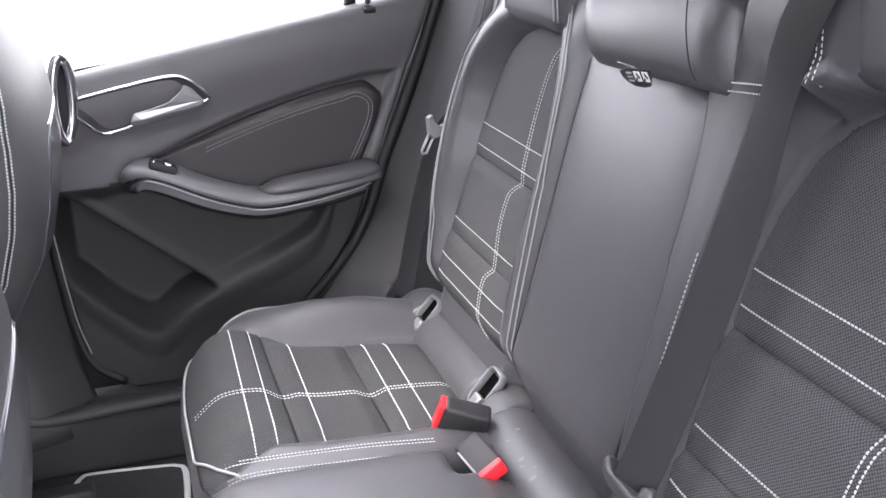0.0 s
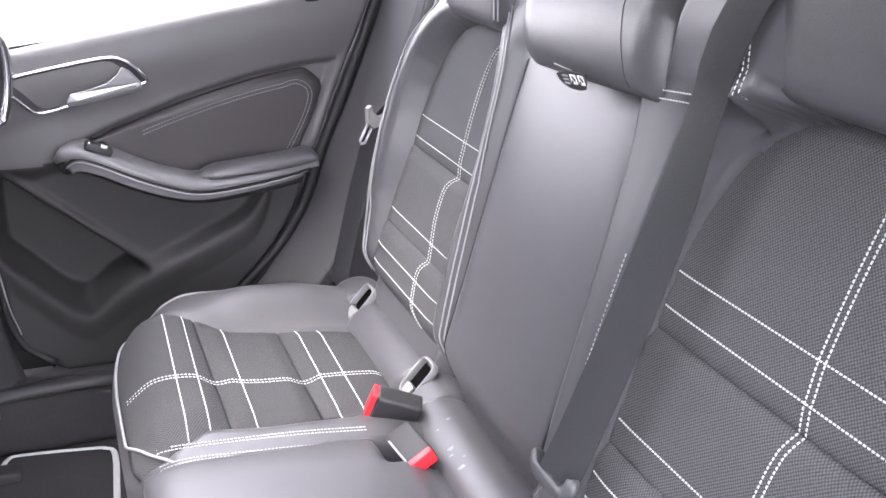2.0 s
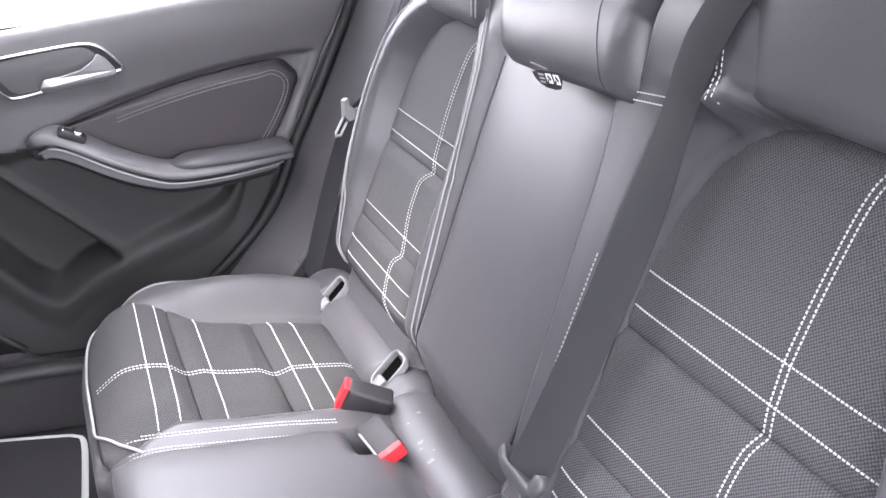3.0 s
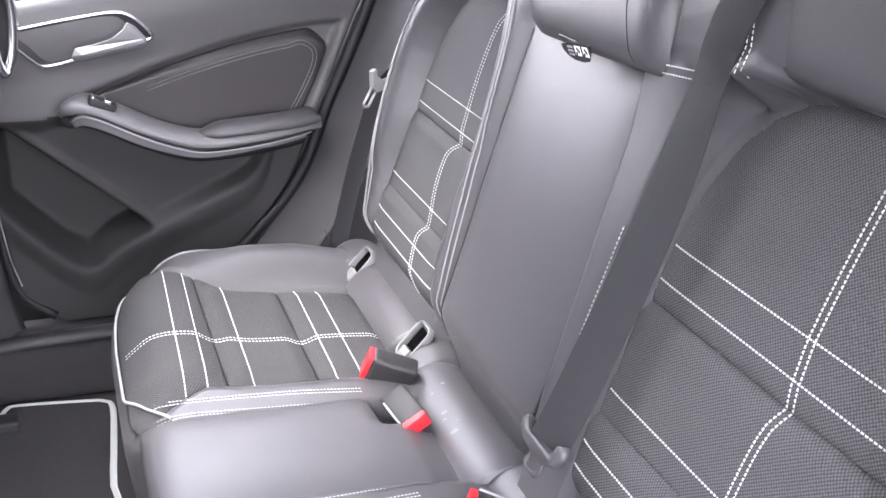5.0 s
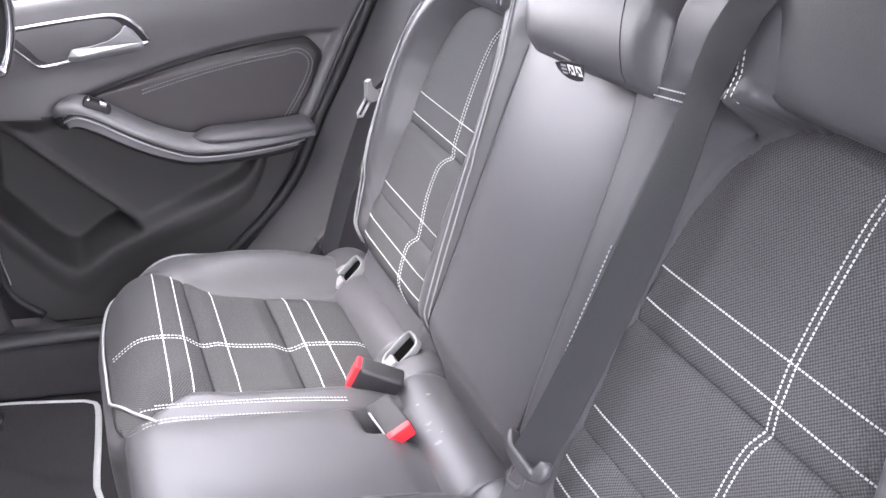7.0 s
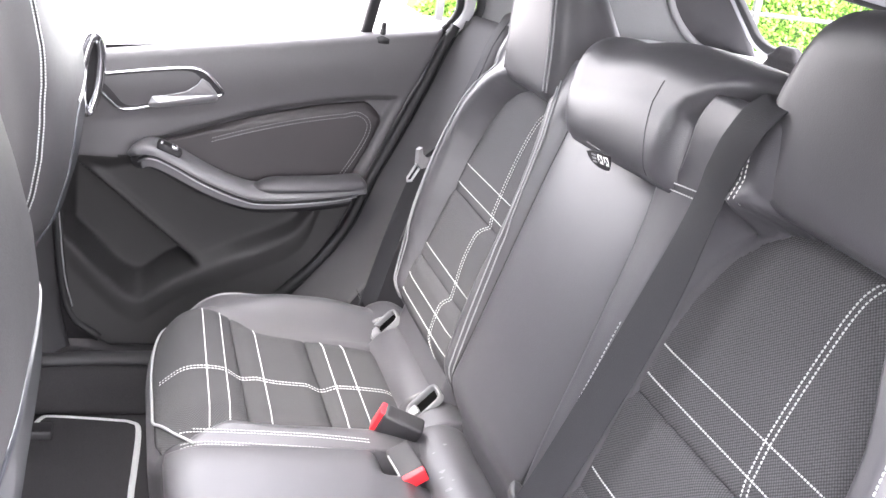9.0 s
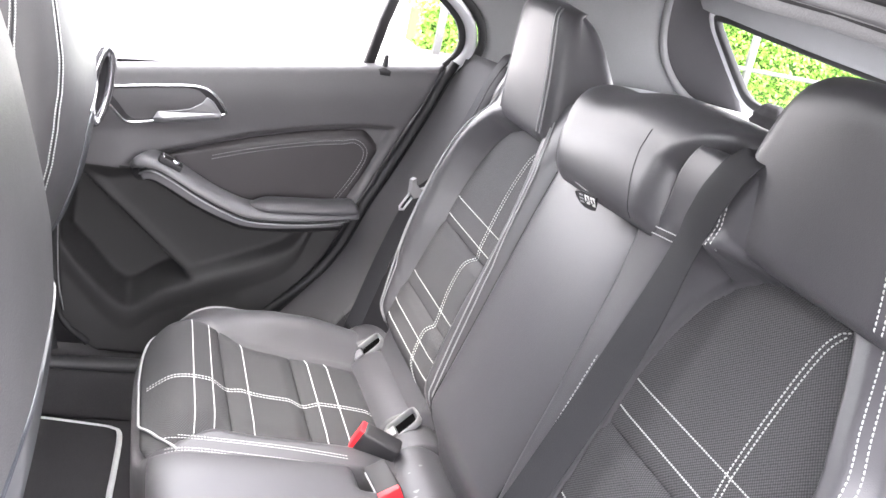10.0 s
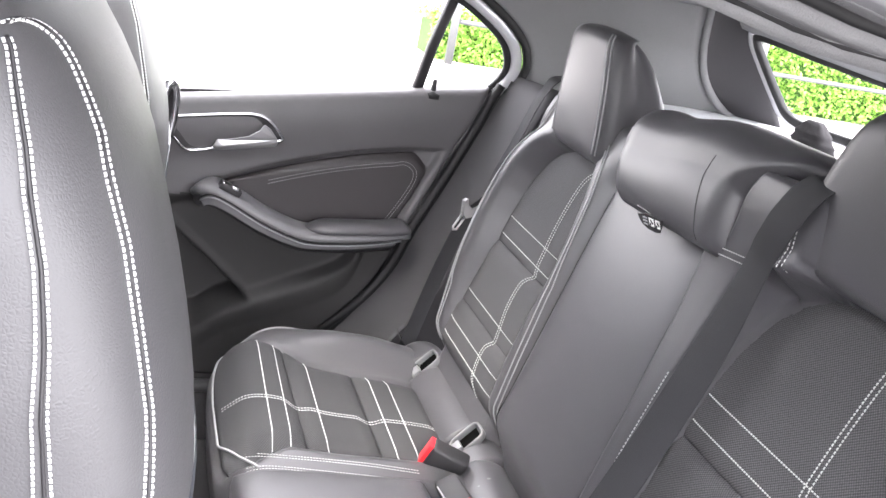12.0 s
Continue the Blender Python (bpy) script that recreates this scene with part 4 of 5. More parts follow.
def rear_pillar():
    root = thing("rear_pillar", "grey cloth-covered rear pillar joining roof and shelf", "pillar", (0.8, 0.66, 1.0), kind="structure")

    def front_edge(t):
        i = t * 46
        p = ARC[int(i)].lerp(ARC[min(len(ARC) - 1, int(i) + 1)], i - int(i))
        d = (p - Vector((0.2, p.y, 1.0))).normalized()
        return p + d * 0.036 + Vector((0, -0.006, 0))

    def rear_edge(t):
        z = 0.99 + 0.27 * t
        return Vector((ease([(0.99, 1.13), (1.045, 1.075), (1.056, 1.036), (1.085, 0.992), (1.125, 0.958), (1.175, 0.940), (1.26, 0.932)], z), 0.635 - 0.10 * max(0, z - 1.05), z))

    def skin(u, v):
        a, b = front_edge(v), rear_edge(v)
        p = a.lerp(b, u)
        p.y += 0.012 * math.sin(u * math.pi)
        return p

    surf("pillar_skin", skin, 24, 40, HEADLINER, root, 0.004)

    def lower(u, v):
        a = Vector((0.62 + 0.02 * v, 0.735 - 0.02 * v, 0.96 + 0.09 * v)).lerp(Vector((1.0, 0.64, 0.96 + 0.05 * v)), u)
        return a

    surf("pillar_foot", lower, 12, 6, TRIM, root, 0.004)
    sweep("pillar_edge", [rear_edge(t) + Vector((0.004, -0.004, 0)) for t in np.linspace(0, 1, 20)], circle(0.007, 8), HEADLINER, root, up=(0, 1, 0))
    return root


rear_pillar()


def roof():
    def z_mid(x):
        return lerp([(-1.0, 1.36), (0.0, 1.385), (0.4, 1.365), (0.7, 1.325), (1.0, 1.255)], x)

    def rail(x):
        return lerp([(-1.0, 1.29), (-0.35, 1.318), (0.0, 1.312), (0.25, 1.282), (0.40, 1.250), (0.5, 1.224), (0.62, 1.215), (0.8, 1.245), (1.0, 1.240)], x)

    def skin(u, v):
        x = -0.85 + 1.85 * v
        y = -0.60 + 1.265 * u
        t = abs(2 * u - 1)
        e = rail(x) if u > 0.5 else rail(x) + 0.006 + 0.022 * smoothstep(0.3, 0.5, x)
        return Vector((x, y - (0.02 if u > 0.9 else 0), e + (z_mid(x) - e) * (1 - t**3.5)))

    # unseen opening in the cloth, added so daylight from above reaches the bench
    nu, nv = 45, 56
    verts = [skin(i / (nu - 1), j / (nv - 1)) for j in range(nv) for i in range(nu)]
    faces = []
    for f in grid_faces(nu, nv):
        c = sum((verts[k] for k in f), Vector()) / 4
        if not (-0.36 < c.x < 0.27 and -0.04 < c.y < 0.46):
            faces.append(f)
    ob = mesh("ceiling", verts, faces, HEADLINER)
    th = ob.modifiers.new("thickness", "SOLIDIFY")
    th.thickness, th.offset = 0.012, 0.0
    tagged(ob, "grey cloth headliner under the car roof", "ceiling", kind="structure")
    # the near side's door opening: seals and painted rail along the roof's edge
    slab("wall_2", [(0.40, -0.69, 0.36), (1.32, -0.64, 0.36), (1.08, -0.60, 1.22), (0.63, -0.64, 1.20), (0.62, -0.67, 1.03), (0.49, -0.69, 0.76)], 0.02, TRIM, "grey trimmed inner side of the car body", "wall")
    # unseen sheet, shuts off the windscreen so less light reaches the headrests
    slab("wall_3", [(-1.0, 0.68, 0.30), (-1.0, -0.68, 0.30), (-1.0, -0.68, 1.36), (-1.0, 0.68, 1.36)], 0.03, PLASTIC_DARK, "unseen dark sheet blocking light at the front of the cabin", "wall")
    # unseen sheet, added to block light from the near front side
    slab("wall_4", [(-1.0, -0.70, 0.30), (-0.16, -0.70, 0.30), (-0.20, -0.66, 1.30), (-1.0, -0.66, 1.30)], 0.03, PLASTIC_DARK, "unseen dark sheet blocking light beside the front seat", "wall")
    slab("wall_5", [(-0.12, 0.745, 0.30), (-1.0, 0.745, 0.30), (-1.0, 0.745, 0.93), (-0.12, 0.745, 0.93)], 0.03, PLASTIC_DARK, "plain dark front door below its window", "wall")
    slab("wall_6", [(1.32, 0.80, 0.30), (0.42, 0.80, 0.30), (0.56, 0.80, 1.0), (1.10, 0.78, 1.0)], 0.02, TRIM, "body side behind the rear door", "wall")
    # unseen sheet in the opened door's place, added to shade the near headrest
    slab("wall_7", [(-0.42, -1.62, 0.36), (-0.20, -0.74, 0.36), (-0.22, -0.70, 1.28), (-0.44, -1.50, 1.22)], 0.05, PLASTIC_DARK, "unseen dark sheet blocking light where the near door stands open", "wall")
    root = thing("roof_rail", "roof rail of the open door with seals and bright paint", "roof rail", (0.2, -0.6, 1.28), kind="structure")
    base = [Vector((x, -0.58, rail(x) + 0.011 + 0.022 * smoothstep(0.3, 0.5, x))) for x in np.linspace(-0.6, 0.62, 40)]
    for dy, dz, w, h, mat, nm in ((0.0, 0.0, 0.026, 0.016, HEADLINER, "rail_trim"), (-0.0175, 0.002, 0.008, 0.014, RUBBER, "door_seal"), (-0.042, 0.006, 0.038, 0.016, HEADLINER, "rail_trim"), (-0.066, 0.012, 0.008, 0.014, RUBBER, "door_seal"), (-0.105, 0.020, 0.066, 0.022, BODY_PAINT, "painted_rail")):
        sweep(nm, [p + Vector((0, dy, dz)) for p in base], rounded(w, h, min(w, h) * 0.4, 3), mat, root, up=(0, 0, 1))
    # outer skin of the roof
    def outer(u, v):
        x = -0.95 + 2.0 * v
        y = -0.76 + 1.5 * u
        t = abs(2 * u - 1)
        e = rail(x) + 0.03
        return Vector((x, y, e + (z_mid(x) + 0.045 - e) * (1 - t**3)))

    verts = [outer(i / 30, j / 40) for j in range(41) for i in range(31)]
    faces = []
    for f in grid_faces(31, 41):
        c = sum((verts[k] for k in f), Vector()) / 4
        if not (-0.36 < c.x < 0.27 and -0.04 < c.y < 0.46):
            faces.append(f)
    ob = mesh("roof", verts, faces, BODY_PAINT)
    th = ob.modifiers.new("thickness", "SOLIDIFY")
    th.thickness, th.offset = 0.006, 0.0
    tagged(ob, "pale painted car roof", "roof", kind="structure")
    # added glass over the unseen opening in the middle of the roof
    def pane(u, v):
        x = -0.40 + 0.71 * v
        y = -0.08 + 0.58 * u
        return Vector((x, y, z_mid(x) + 0.03 - 0.03 * abs(2 * u - 1) ** 2))

    ob = surf("window_3", pane, 16, 16, glass, None, 0.004)
    tagged(ob, "clear glass over an unseen roof opening added to light the bench", "window", kind="structure")
    ob.visible_shadow = False


roof()


def tailgate():
    root = thing("window_2", "tailgate window looking out on a green hedge", "window", (1.12, 0.0, 1.0), kind="structure")

    def tg(y, z):
        return Vector((1.035 + 0.62 * (1.215 - z) - 0.04 * (abs(y) / 0.55) ** 2, y, z))

    loop = []
    for y, z in ((-0.5, 1.082), (-0.3, 1.084), (0.0, 1.086), (0.3, 1.084), (0.47, 1.082), (0.515, 1.092), (0.530, 1.120), (0.545, 1.170), (0.550, 1.200), (0.530, 1.212), (0.4, 1.203), (0.22, 1.192), (0.0, 1.186), (-0.4, 1.200), (-0.54, 1.205), (-0.55, 1.15), (-0.53, 1.09)):
        loop.append(tg(y, z))
    path = curve(loop + [loop[0]], 4)[:-1]
    c = sum(path, Vector()) / len(path)
    sweep("window_frame", path, rounded(0.014, 0.012, 0.003, 2), RUBBER, root, "black window surround", up=(1, 0, 0), closed=True)
    out = [p + (p - c).normalized() * 0.016 for p in path]
    sweep("bright_edge", out[:36], rounded(0.016, 0.010, 0.003, 2), BODY_PAINT, root, "bright painted edge", up=(1, 0, 0))

    def header(u, v):
        """Lining between the window's upper edge and the roof."""
        y = -0.57 + 1.15 * u
        low = tg(y, ease([(-0.57, 1.205), (-0.4, 1.200), (0.0, 1.186), (0.22, 1.192), (0.4, 1.203), (0.53, 1.213), (0.58, 1.220)], y))
        return low.lerp(Vector((0.985, y, 1.262)), v) + Vector((-0.010 * math.sin(v * math.pi), 0, 0))

    surf("header", header, 30, 8, HEADLINER, root, 0.006, "grey cloth-lined header")
    # side panel of the boot with the shelf cord
    side = thing("boot_side_trim", "dark grey boot side panel with the shelf cord", "trim", (1.05, 0.6, 1.0), kind="structure")

    def skin(u, v):
        z = 0.97 + 0.34 * v
        a = Vector((ease([(0.97, 1.13), (1.045, 1.078), (1.056, 1.040), (1.085, 0.996), (1.125, 0.962), (1.175, 0.944), (1.26, 0.936)], z), 0.652, z))
        b = tg(0.560, min(z, 1.21)) + Vector((0.012, 0, 0))
        b.z = z
        return a.lerp(b, u)

    surf("side_panel", skin, 14, 24, TRIM, side, 0.006)
    sweep("cord", curve([(1.000, 0.626, 1.165), (1.05, 0.612, 1.10), (1.10, 0.590, 1.030)], 6), circle(0.0007, 6), PIPING, side, "thin shelf cord", up=(0, 1, 0))
    block("cord_hook", pose(1.000, 0.630, 1.170, 20, 0, 0), (0.008, 0.008, 0.016), SILVER, side, "small hook", 0.3)
    # lower tailgate closes the boot
    slab("tailgate_panel", [tg(-0.6, 1.045), tg(0.6, 1.045), (1.32, 0.6, 0.45), (1.32, -0.6, 0.45)], 0.03, TRIM, "grey inner panel of the tailgate", "tailgate")


tailgate()
sh = slab("parcel_shelf", [(0.80, -0.56, 1.056), (1.10, -0.56, 1.062), (1.10, 0.66, 1.062), (0.80, 0.66, 1.056)], 0.02, SHELF, "pale sunlit parcel shelf behind the rear seats", "shelf")
sh["kind"] = "object"


def shelf_cover():
    root = thing("hinge_cover", "crumpled black cloth cover at the shelf's end", "cover", (1.03, 0.37, 1.061))
    rings = []
    for k, t in enumerate(np.linspace(0, 1, 13)):
        r = 0.047 * (1 - 0.62 * t**2.2) * (1 + 0.05 * math.sin(k * 1.9))
        ring = []
        for a in np.linspace(0, 2 * math.pi, 28, endpoint=False):
            fold = 1 + 0.10 * math.sin(3 * a + 2.2 * t) + 0.06 * math.sin(7 * a - 3 * t)
            ring.append(Vector((1.03 + 0.006 * t + 0.55 * r * math.cos(a) * fold, 0.352 + 0.022 * t + r * math.sin(a) * fold, 1.060 + 0.046 * t)))
        rings.append(ring)
    loft("cloth", rings, CARPET, root)


shelf_cover()


# ---- sill and pillar foot, foot mat ----
def sill():
    root = thing("door_sill", "dark grey plastic sill along the closed rear door", "door sill", (0.1, 0.7, FLOOR_Z), kind="structure")
    prof = [(0.70, 0.300), (0.660, 0.345), (0.668, 0.415), (0.680, 0.436), (0.700, 0.442), (0.745, 0.440), (0.765, 0.40), (0.765, 0.30)]
    loft("sill_cover", [[Vector((x, y, z)) for y, z in prof] for x in np.linspace(-0.6, 0.50, 20)], CARPET, root, "black carpeted inner face")
    edge = curve([(-0.115, 0.664, 0.520), (-0.100, 0.662, 0.470), (-0.070, 0.664, 0.442), (-0.02, 0.672, 0.434), (0.06, 0.680, 0.434), (0.20, 0.684, 0.436), (0.36, 0.690, 0.440), (0.48, 0.70, 0.442)], 6)
    sweep("sill_edge", edge, [(0.016 * math.cos(a), 0.011 * math.sin(a)) for a in np.linspace(0, 6.283, 14, endpoint=False)], FOOT, root, "grey plastic sill edge")

    def foot(u, v):
        """Concave foot of the pillar between the doors."""
        z = 0.40 + 0.75 * v
        x = -0.16 + 0.175 * u + 0.02 * u * (1 - smoothstep(0.0, 0.16, v)) - 0.05 * v
        y = 0.690 + 0.05 * u**3 - 0.018 * math.sin(u * 3.14) - 0.03 * (1 - smoothstep(0, 0.2, v))
        return Vector((x, y, z))

    surf("pillar_foot", foot, 24, 36, FOOT, root, 0.004)
    sweep("door_seal", curve([(-0.012, 0.722, 0.90), (0.000, 0.722, 0.70), (0.012, 0.722, 0.56), (0.030, 0.720, 0.495), (0.075, 0.712, 0.458)], 6), circle(0.007, 8), RUBBER, root, "black door seal", up=(0, 1, 0))
    sweep("seal_edge", curve([(-0.006, 0.713, 0.86), (0.004, 0.713, 0.70), (0.016, 0.713, 0.575), (0.030, 0.711, 0.515)], 6), circle(0.0012, 6), PIPING, root, "thin pale seal edge", up=(0, 1, 0))


sill()


def centre_pillar():
    """The pillar between the front and the rear door, from the sill of the windows to the roof; unseen, added to block
    front-window light.
    """
    root = thing("centre_pillar", "dark grey trimmed pillar between the two doors", "pillar", (-0.12, 0.72, 0.88), kind="structure")
    rings = []
    for t in np.linspace(0, 1, 14):
        z = 0.86 + 0.45 * t
        c = Vector((-0.125 - 0.03 * t, lerp([(0.86, 0.725), (0.95, 0.722), (1.31, 0.640)], z) + 0.02, z))
        rings.append([c + Vector((x, y, 0)) for x, y in rounded(0.150 - 0.02 * t, 0.055, 0.022, 4)])
    loft("pillar_cover", rings, TRIM, root)
    belt = [Vector((-0.12 - 0.02 * t, 0.690 - 0.06 * t, 0.90 + 0.33 * t)) for t in np.linspace(0, 1, 8)]
    sweep("belt_run", belt, rounded(0.046, 0.002, 0.0008, 1), BELT, root, "black webbing of the front belt", up=(0, 1, 0))


centre_pillar()


def foot_mat():
    root = thing("foot_mat", "black carpet foot mat with white bound edge", "floor mat", (-0.1, 0.35, FLOOR_Z))
    c = [(-0.345, 0.10), (0.120, 0.10), (0.130, 0.388), (0.136, 0.478), (0.143, 0.600), (0.132, 0.624), (0.105, 0.632), (0.010, 0.646), (-0.010, 0.640), (-0.020, 0.610), (-0.028, 0.560), (-0.045, 0.540), (-0.10, 0.533), (-0.345, 0.53)]
    edge = curve([(x, y, FLOOR_Z + 0.006) for x, y in c] + [(c[0][0], c[0][1], FLOOR_Z + 0.006)], 4)[:-1]
    n = len(edge)
    low = [Vector((p.x, p.y, FLOOR_Z + 0.001)) for p in edge]
    verts = [Vector((p.x, p.y, FLOOR_Z + 0.009)) for p in edge] + low
    mesh("carpet", verts, [tuple(range(n)), tuple(range(2 * n - 1, n - 1, -1))] + [(i, (i + 1) % n, (i + 1) % n + n, i + n) for i in range(n)], CARPET, root, "black carpet pile", smooth=False)
    sweep("binding", edge, [(0.0055 * math.cos(a), 0.0048 * math.sin(a)) for a in np.linspace(0, 6.283, 8, endpoint=False)], MAT_EDGE, root, "white cloth binding", closed=True)


foot_mat()


# ---- front seats ----
# seams of the backrest: height, degrees from straight back
FLANK_ROW = [(0.60, 92.0), (0.80, 91.0), (0.95, 89.0), (1.035, 85.0), (1.088, 80.0), (1.126, 77.0), (1.161, 73.8), (1.19, 70.0), (1.214, 65.5)]
SHOULDER_ROW = [(0.60, 70.0), (0.75, 68.0), (0.852, 66.0), (0.968, 59.6), (1.03, 50.0), (1.061, 47.2), (1.116, 44.4), (1.155, 42.6), (1.179, 39.7), (1.200, 38.5), (1.212, 41.5), (1.218, 47.0), (1.220, 55.0), (1.219, 63.0)]


def front_seat(cy, outboard, label, guide=False, back=0.0):
    """A front seat seen from behind; outboard: +1 where its door lies at larger y."""
    root = thing("front_seat", label, "car seat", (-0.15, cy, FLOOR_Z), "front seats")

    def ring(z, n=48, grow=0.0, first=0.0):
        xr = lerp([(0.46, -0.15), (0.60, -0.095), (0.70, -0.045), (0.78, 0.003), (0.83, 0.031), (0.88, 0.044), (0.92, 0.048), (0.96, 0.047), (1.00, 0.042), (1.04, 0.032), (1.12, 0.008), (1.17, -0.012), (1.21, -0.038), (1.24, -0.066), (1.25, -0.085)], z)
        dep = lerp([(0.46, 0.07), (0.75, 0.085), (1.05, 0.085), (1.17, 0.075), (1.235, 0.050), (1.25, 0.025)], z) + grow
        half = lerp([(0.46, 0.20), (0.60, 0.228), (0.90, 0.240), (1.05, 0.236), (1.15, 0.222), (1.22, 0.195), (1.245, 0.165), (1.25, 0.14)], z) + grow
        cx = xr - dep + back
        out = []
        for i in range(n):
            a = first + 2 * math.pi * i / n
            out.append(Vector((cx + dep * math.copysign(abs(math.cos(a)) ** 0.72, math.cos(a)), cy + half * math.copysign(abs(math.sin(a)) ** 0.62, math.sin(a)), z)))
        return out

    def at(a, z, grow=0.0):
        """A point of the skin; a: degrees from straight back towards the door side."""
        return ring(z, 1, grow, radians(a * outboard))[0]

    zs = list(np.linspace(0.46, 1.20, 38)) + [1.212, 1.224, 1.234, 1.242, 1.248, 1.25]
    loft("backrest", [ring(z) for z in zs], LEATHER_NEAR, root, "grained dark grey leather backrest")
    # headrest grows out of the shoulders
    rings = []
    for j in range(25):
        b = -1.55 + 3.1 * j / 24
        k = math.copysign(abs(math.cos(b)) ** 0.5, 1)
        z = 1.32 + 0.12 * math.copysign(abs(math.sin(b)) ** 0.7, math.sin(b))
        rings.append([Vector((-0.095 + 0.055 * k * math.copysign(abs(math.cos(a)) ** 0.7, math.cos(a)), cy + 0.135 * k * math.copysign(abs(math.sin(a)) ** 0.6, math.sin(a)), z)) for a in np.linspace(0, 6.283, 36, endpoint=False)])
    loft("headrest", rings, LEATHER_NEAR, root, "dark leather headrest")
    # double stitched seams down both flanks
    for sgn in (1, -1):
        for row, apart in ((FLANK_ROW, 1.7), (SHOULDER_ROW, 1.9)):
            path = curve([(a, 0.0, z) for z, a in row], 14)
            for off in (-apart, apart):
                pts = [at(sgn * (p.x + off), p.z, 0.0008) for p in path]
                stitch_row(pts, Vector((0.5, sgn * outboard, 0.0)), root, pitch=0.0034, length=0.0027, wide=0.0014)
            # welt between the rows
            sweep("welt", [at(sgn * p.x, p.z, 0.0) for p in path], circle(0.0011, 6), PLASTIC_DARK, root, up=(1, 0, 0))

    # gloss shell let into the back, with a bright rim
    def reach(v):
        return (0.55 if guide else 1.0) * ease([(0.0, 60.0), (0.6, 56.0), (0.78, 50.0), (0.90, 41.0), (0.97, 29.0), (1.0, 16.0)], v)

    def shell(u, v):
        return at(-reach(v) + 2 * reach(v) * u, 0.55 + 0.41 * v, 0.004)

    sh_ = surf("back_shell", shell, 48, 60, GLOSS, root, 0.003, "glossy dark plastic back shell")
    edge = [at(reach(v), 0.55 + 0.41 * v, 0.006) for v in np.linspace(0, 1, 60)] + [at(a, 0.96, 0.006) for a in np.linspace(15, -15, 12)] + [at(-reach(v), 0.55 + 0.41 * v, 0.006) for v in np.linspace(1, 0, 60)]
    sweep("bright_rim", edge, circle(0.0012, 6), GLOSS, sh_, "thin glossy rim", up=(1, 0, 0.02))
    # seat base and cushion
    rings = []
    for z, x0, x1, w in ((0.36, -0.50, -0.10, 0.20), (0.44, -0.56, -0.06, 0.23), (0.54, -0.58, -0.07, 0.25), (0.585, -0.56, -0.10, 0.24), (0.60, -0.52, -0.14, 0.20)):
        rings.append([Vector(((x0 + x1) / 2 + (x1 - x0) / 2 * math.copysign(abs(math.cos(a)) ** 0.5, math.cos(a)), cy + w * math.copysign(abs(math.sin(a)) ** 0.5, math.sin(a)), z)) for a in np.linspace(0, 6.283, 32, endpoint=False)])
    loft("cushion", rings, LEATHER_NEAR, root, "dark leather seat cushion")
    for dy in (-0.19, 0.19):
        block("seat_rail", pose(-0.27, cy + dy, FLOOR_Z + 0.012), (0.56, 0.035, 0.024), PLASTIC_DARK, root, "black seat rail", 0.2)
    if guide:
        # belt guide loop on the shoulder
        loop = []
        for a in np.linspace(0, 6.283, 40, endpoint=False):
            loop.append(Vector((0.050 + 0.012 * math.cos(a) + 0.004 * math.sin(a), cy + outboard * (0.212 + 0.010 * math.cos(a)), 0.930 + 0.056 * math.sin(a))))
        sweep("belt_guide", loop, [(0.0075 * math.cos(a), 0.013 * math.sin(a)) for a in np.linspace(0, 6.283, 12, endpoint=False)], CHROME, root, "bright glossy belt guide loop", up=(0, 1, 0), closed=True)
        mesh("guide_slot", [p + Vector((-0.006, 0, 0)) for p in loop] + [Vector((0.044, cy + outboard * 0.212, 0.930))], [(k, (k + 1) % 40, 40) for k in range(40)], PLASTIC_DARK, root, "dark slot of the belt guide")
    return root


front_seat(0.395, 1, "dark grey leather front seat beside the closed door", True, 0.0)
front_seat(-0.395, -1, "dark grey leather front seat with white double stitching")


# ---- belts, buckles, anchors ----
def strap(name, ctrl, width, mat, parent, label="", across=(0, 1, 0), thick=0.0014):
    pts = curve(ctrl, 8)
    rings = []
    for i, p in enumerate(pts):
        w = across(i / (len(pts) - 1)) if callable(across) else Vector(across)
        t = (pts[min(i + 1, len(pts) - 1)] - pts[max(i - 1, 0)]).normalized()
        side = (w - t * w.dot(t)).normalized()
        nn = side.cross(t)
        rings.append([p + side * x + nn * y for x, y in rounded(width, thick, thick * 0.4, 2)])
    return loft(name, rings, mat, parent, label)


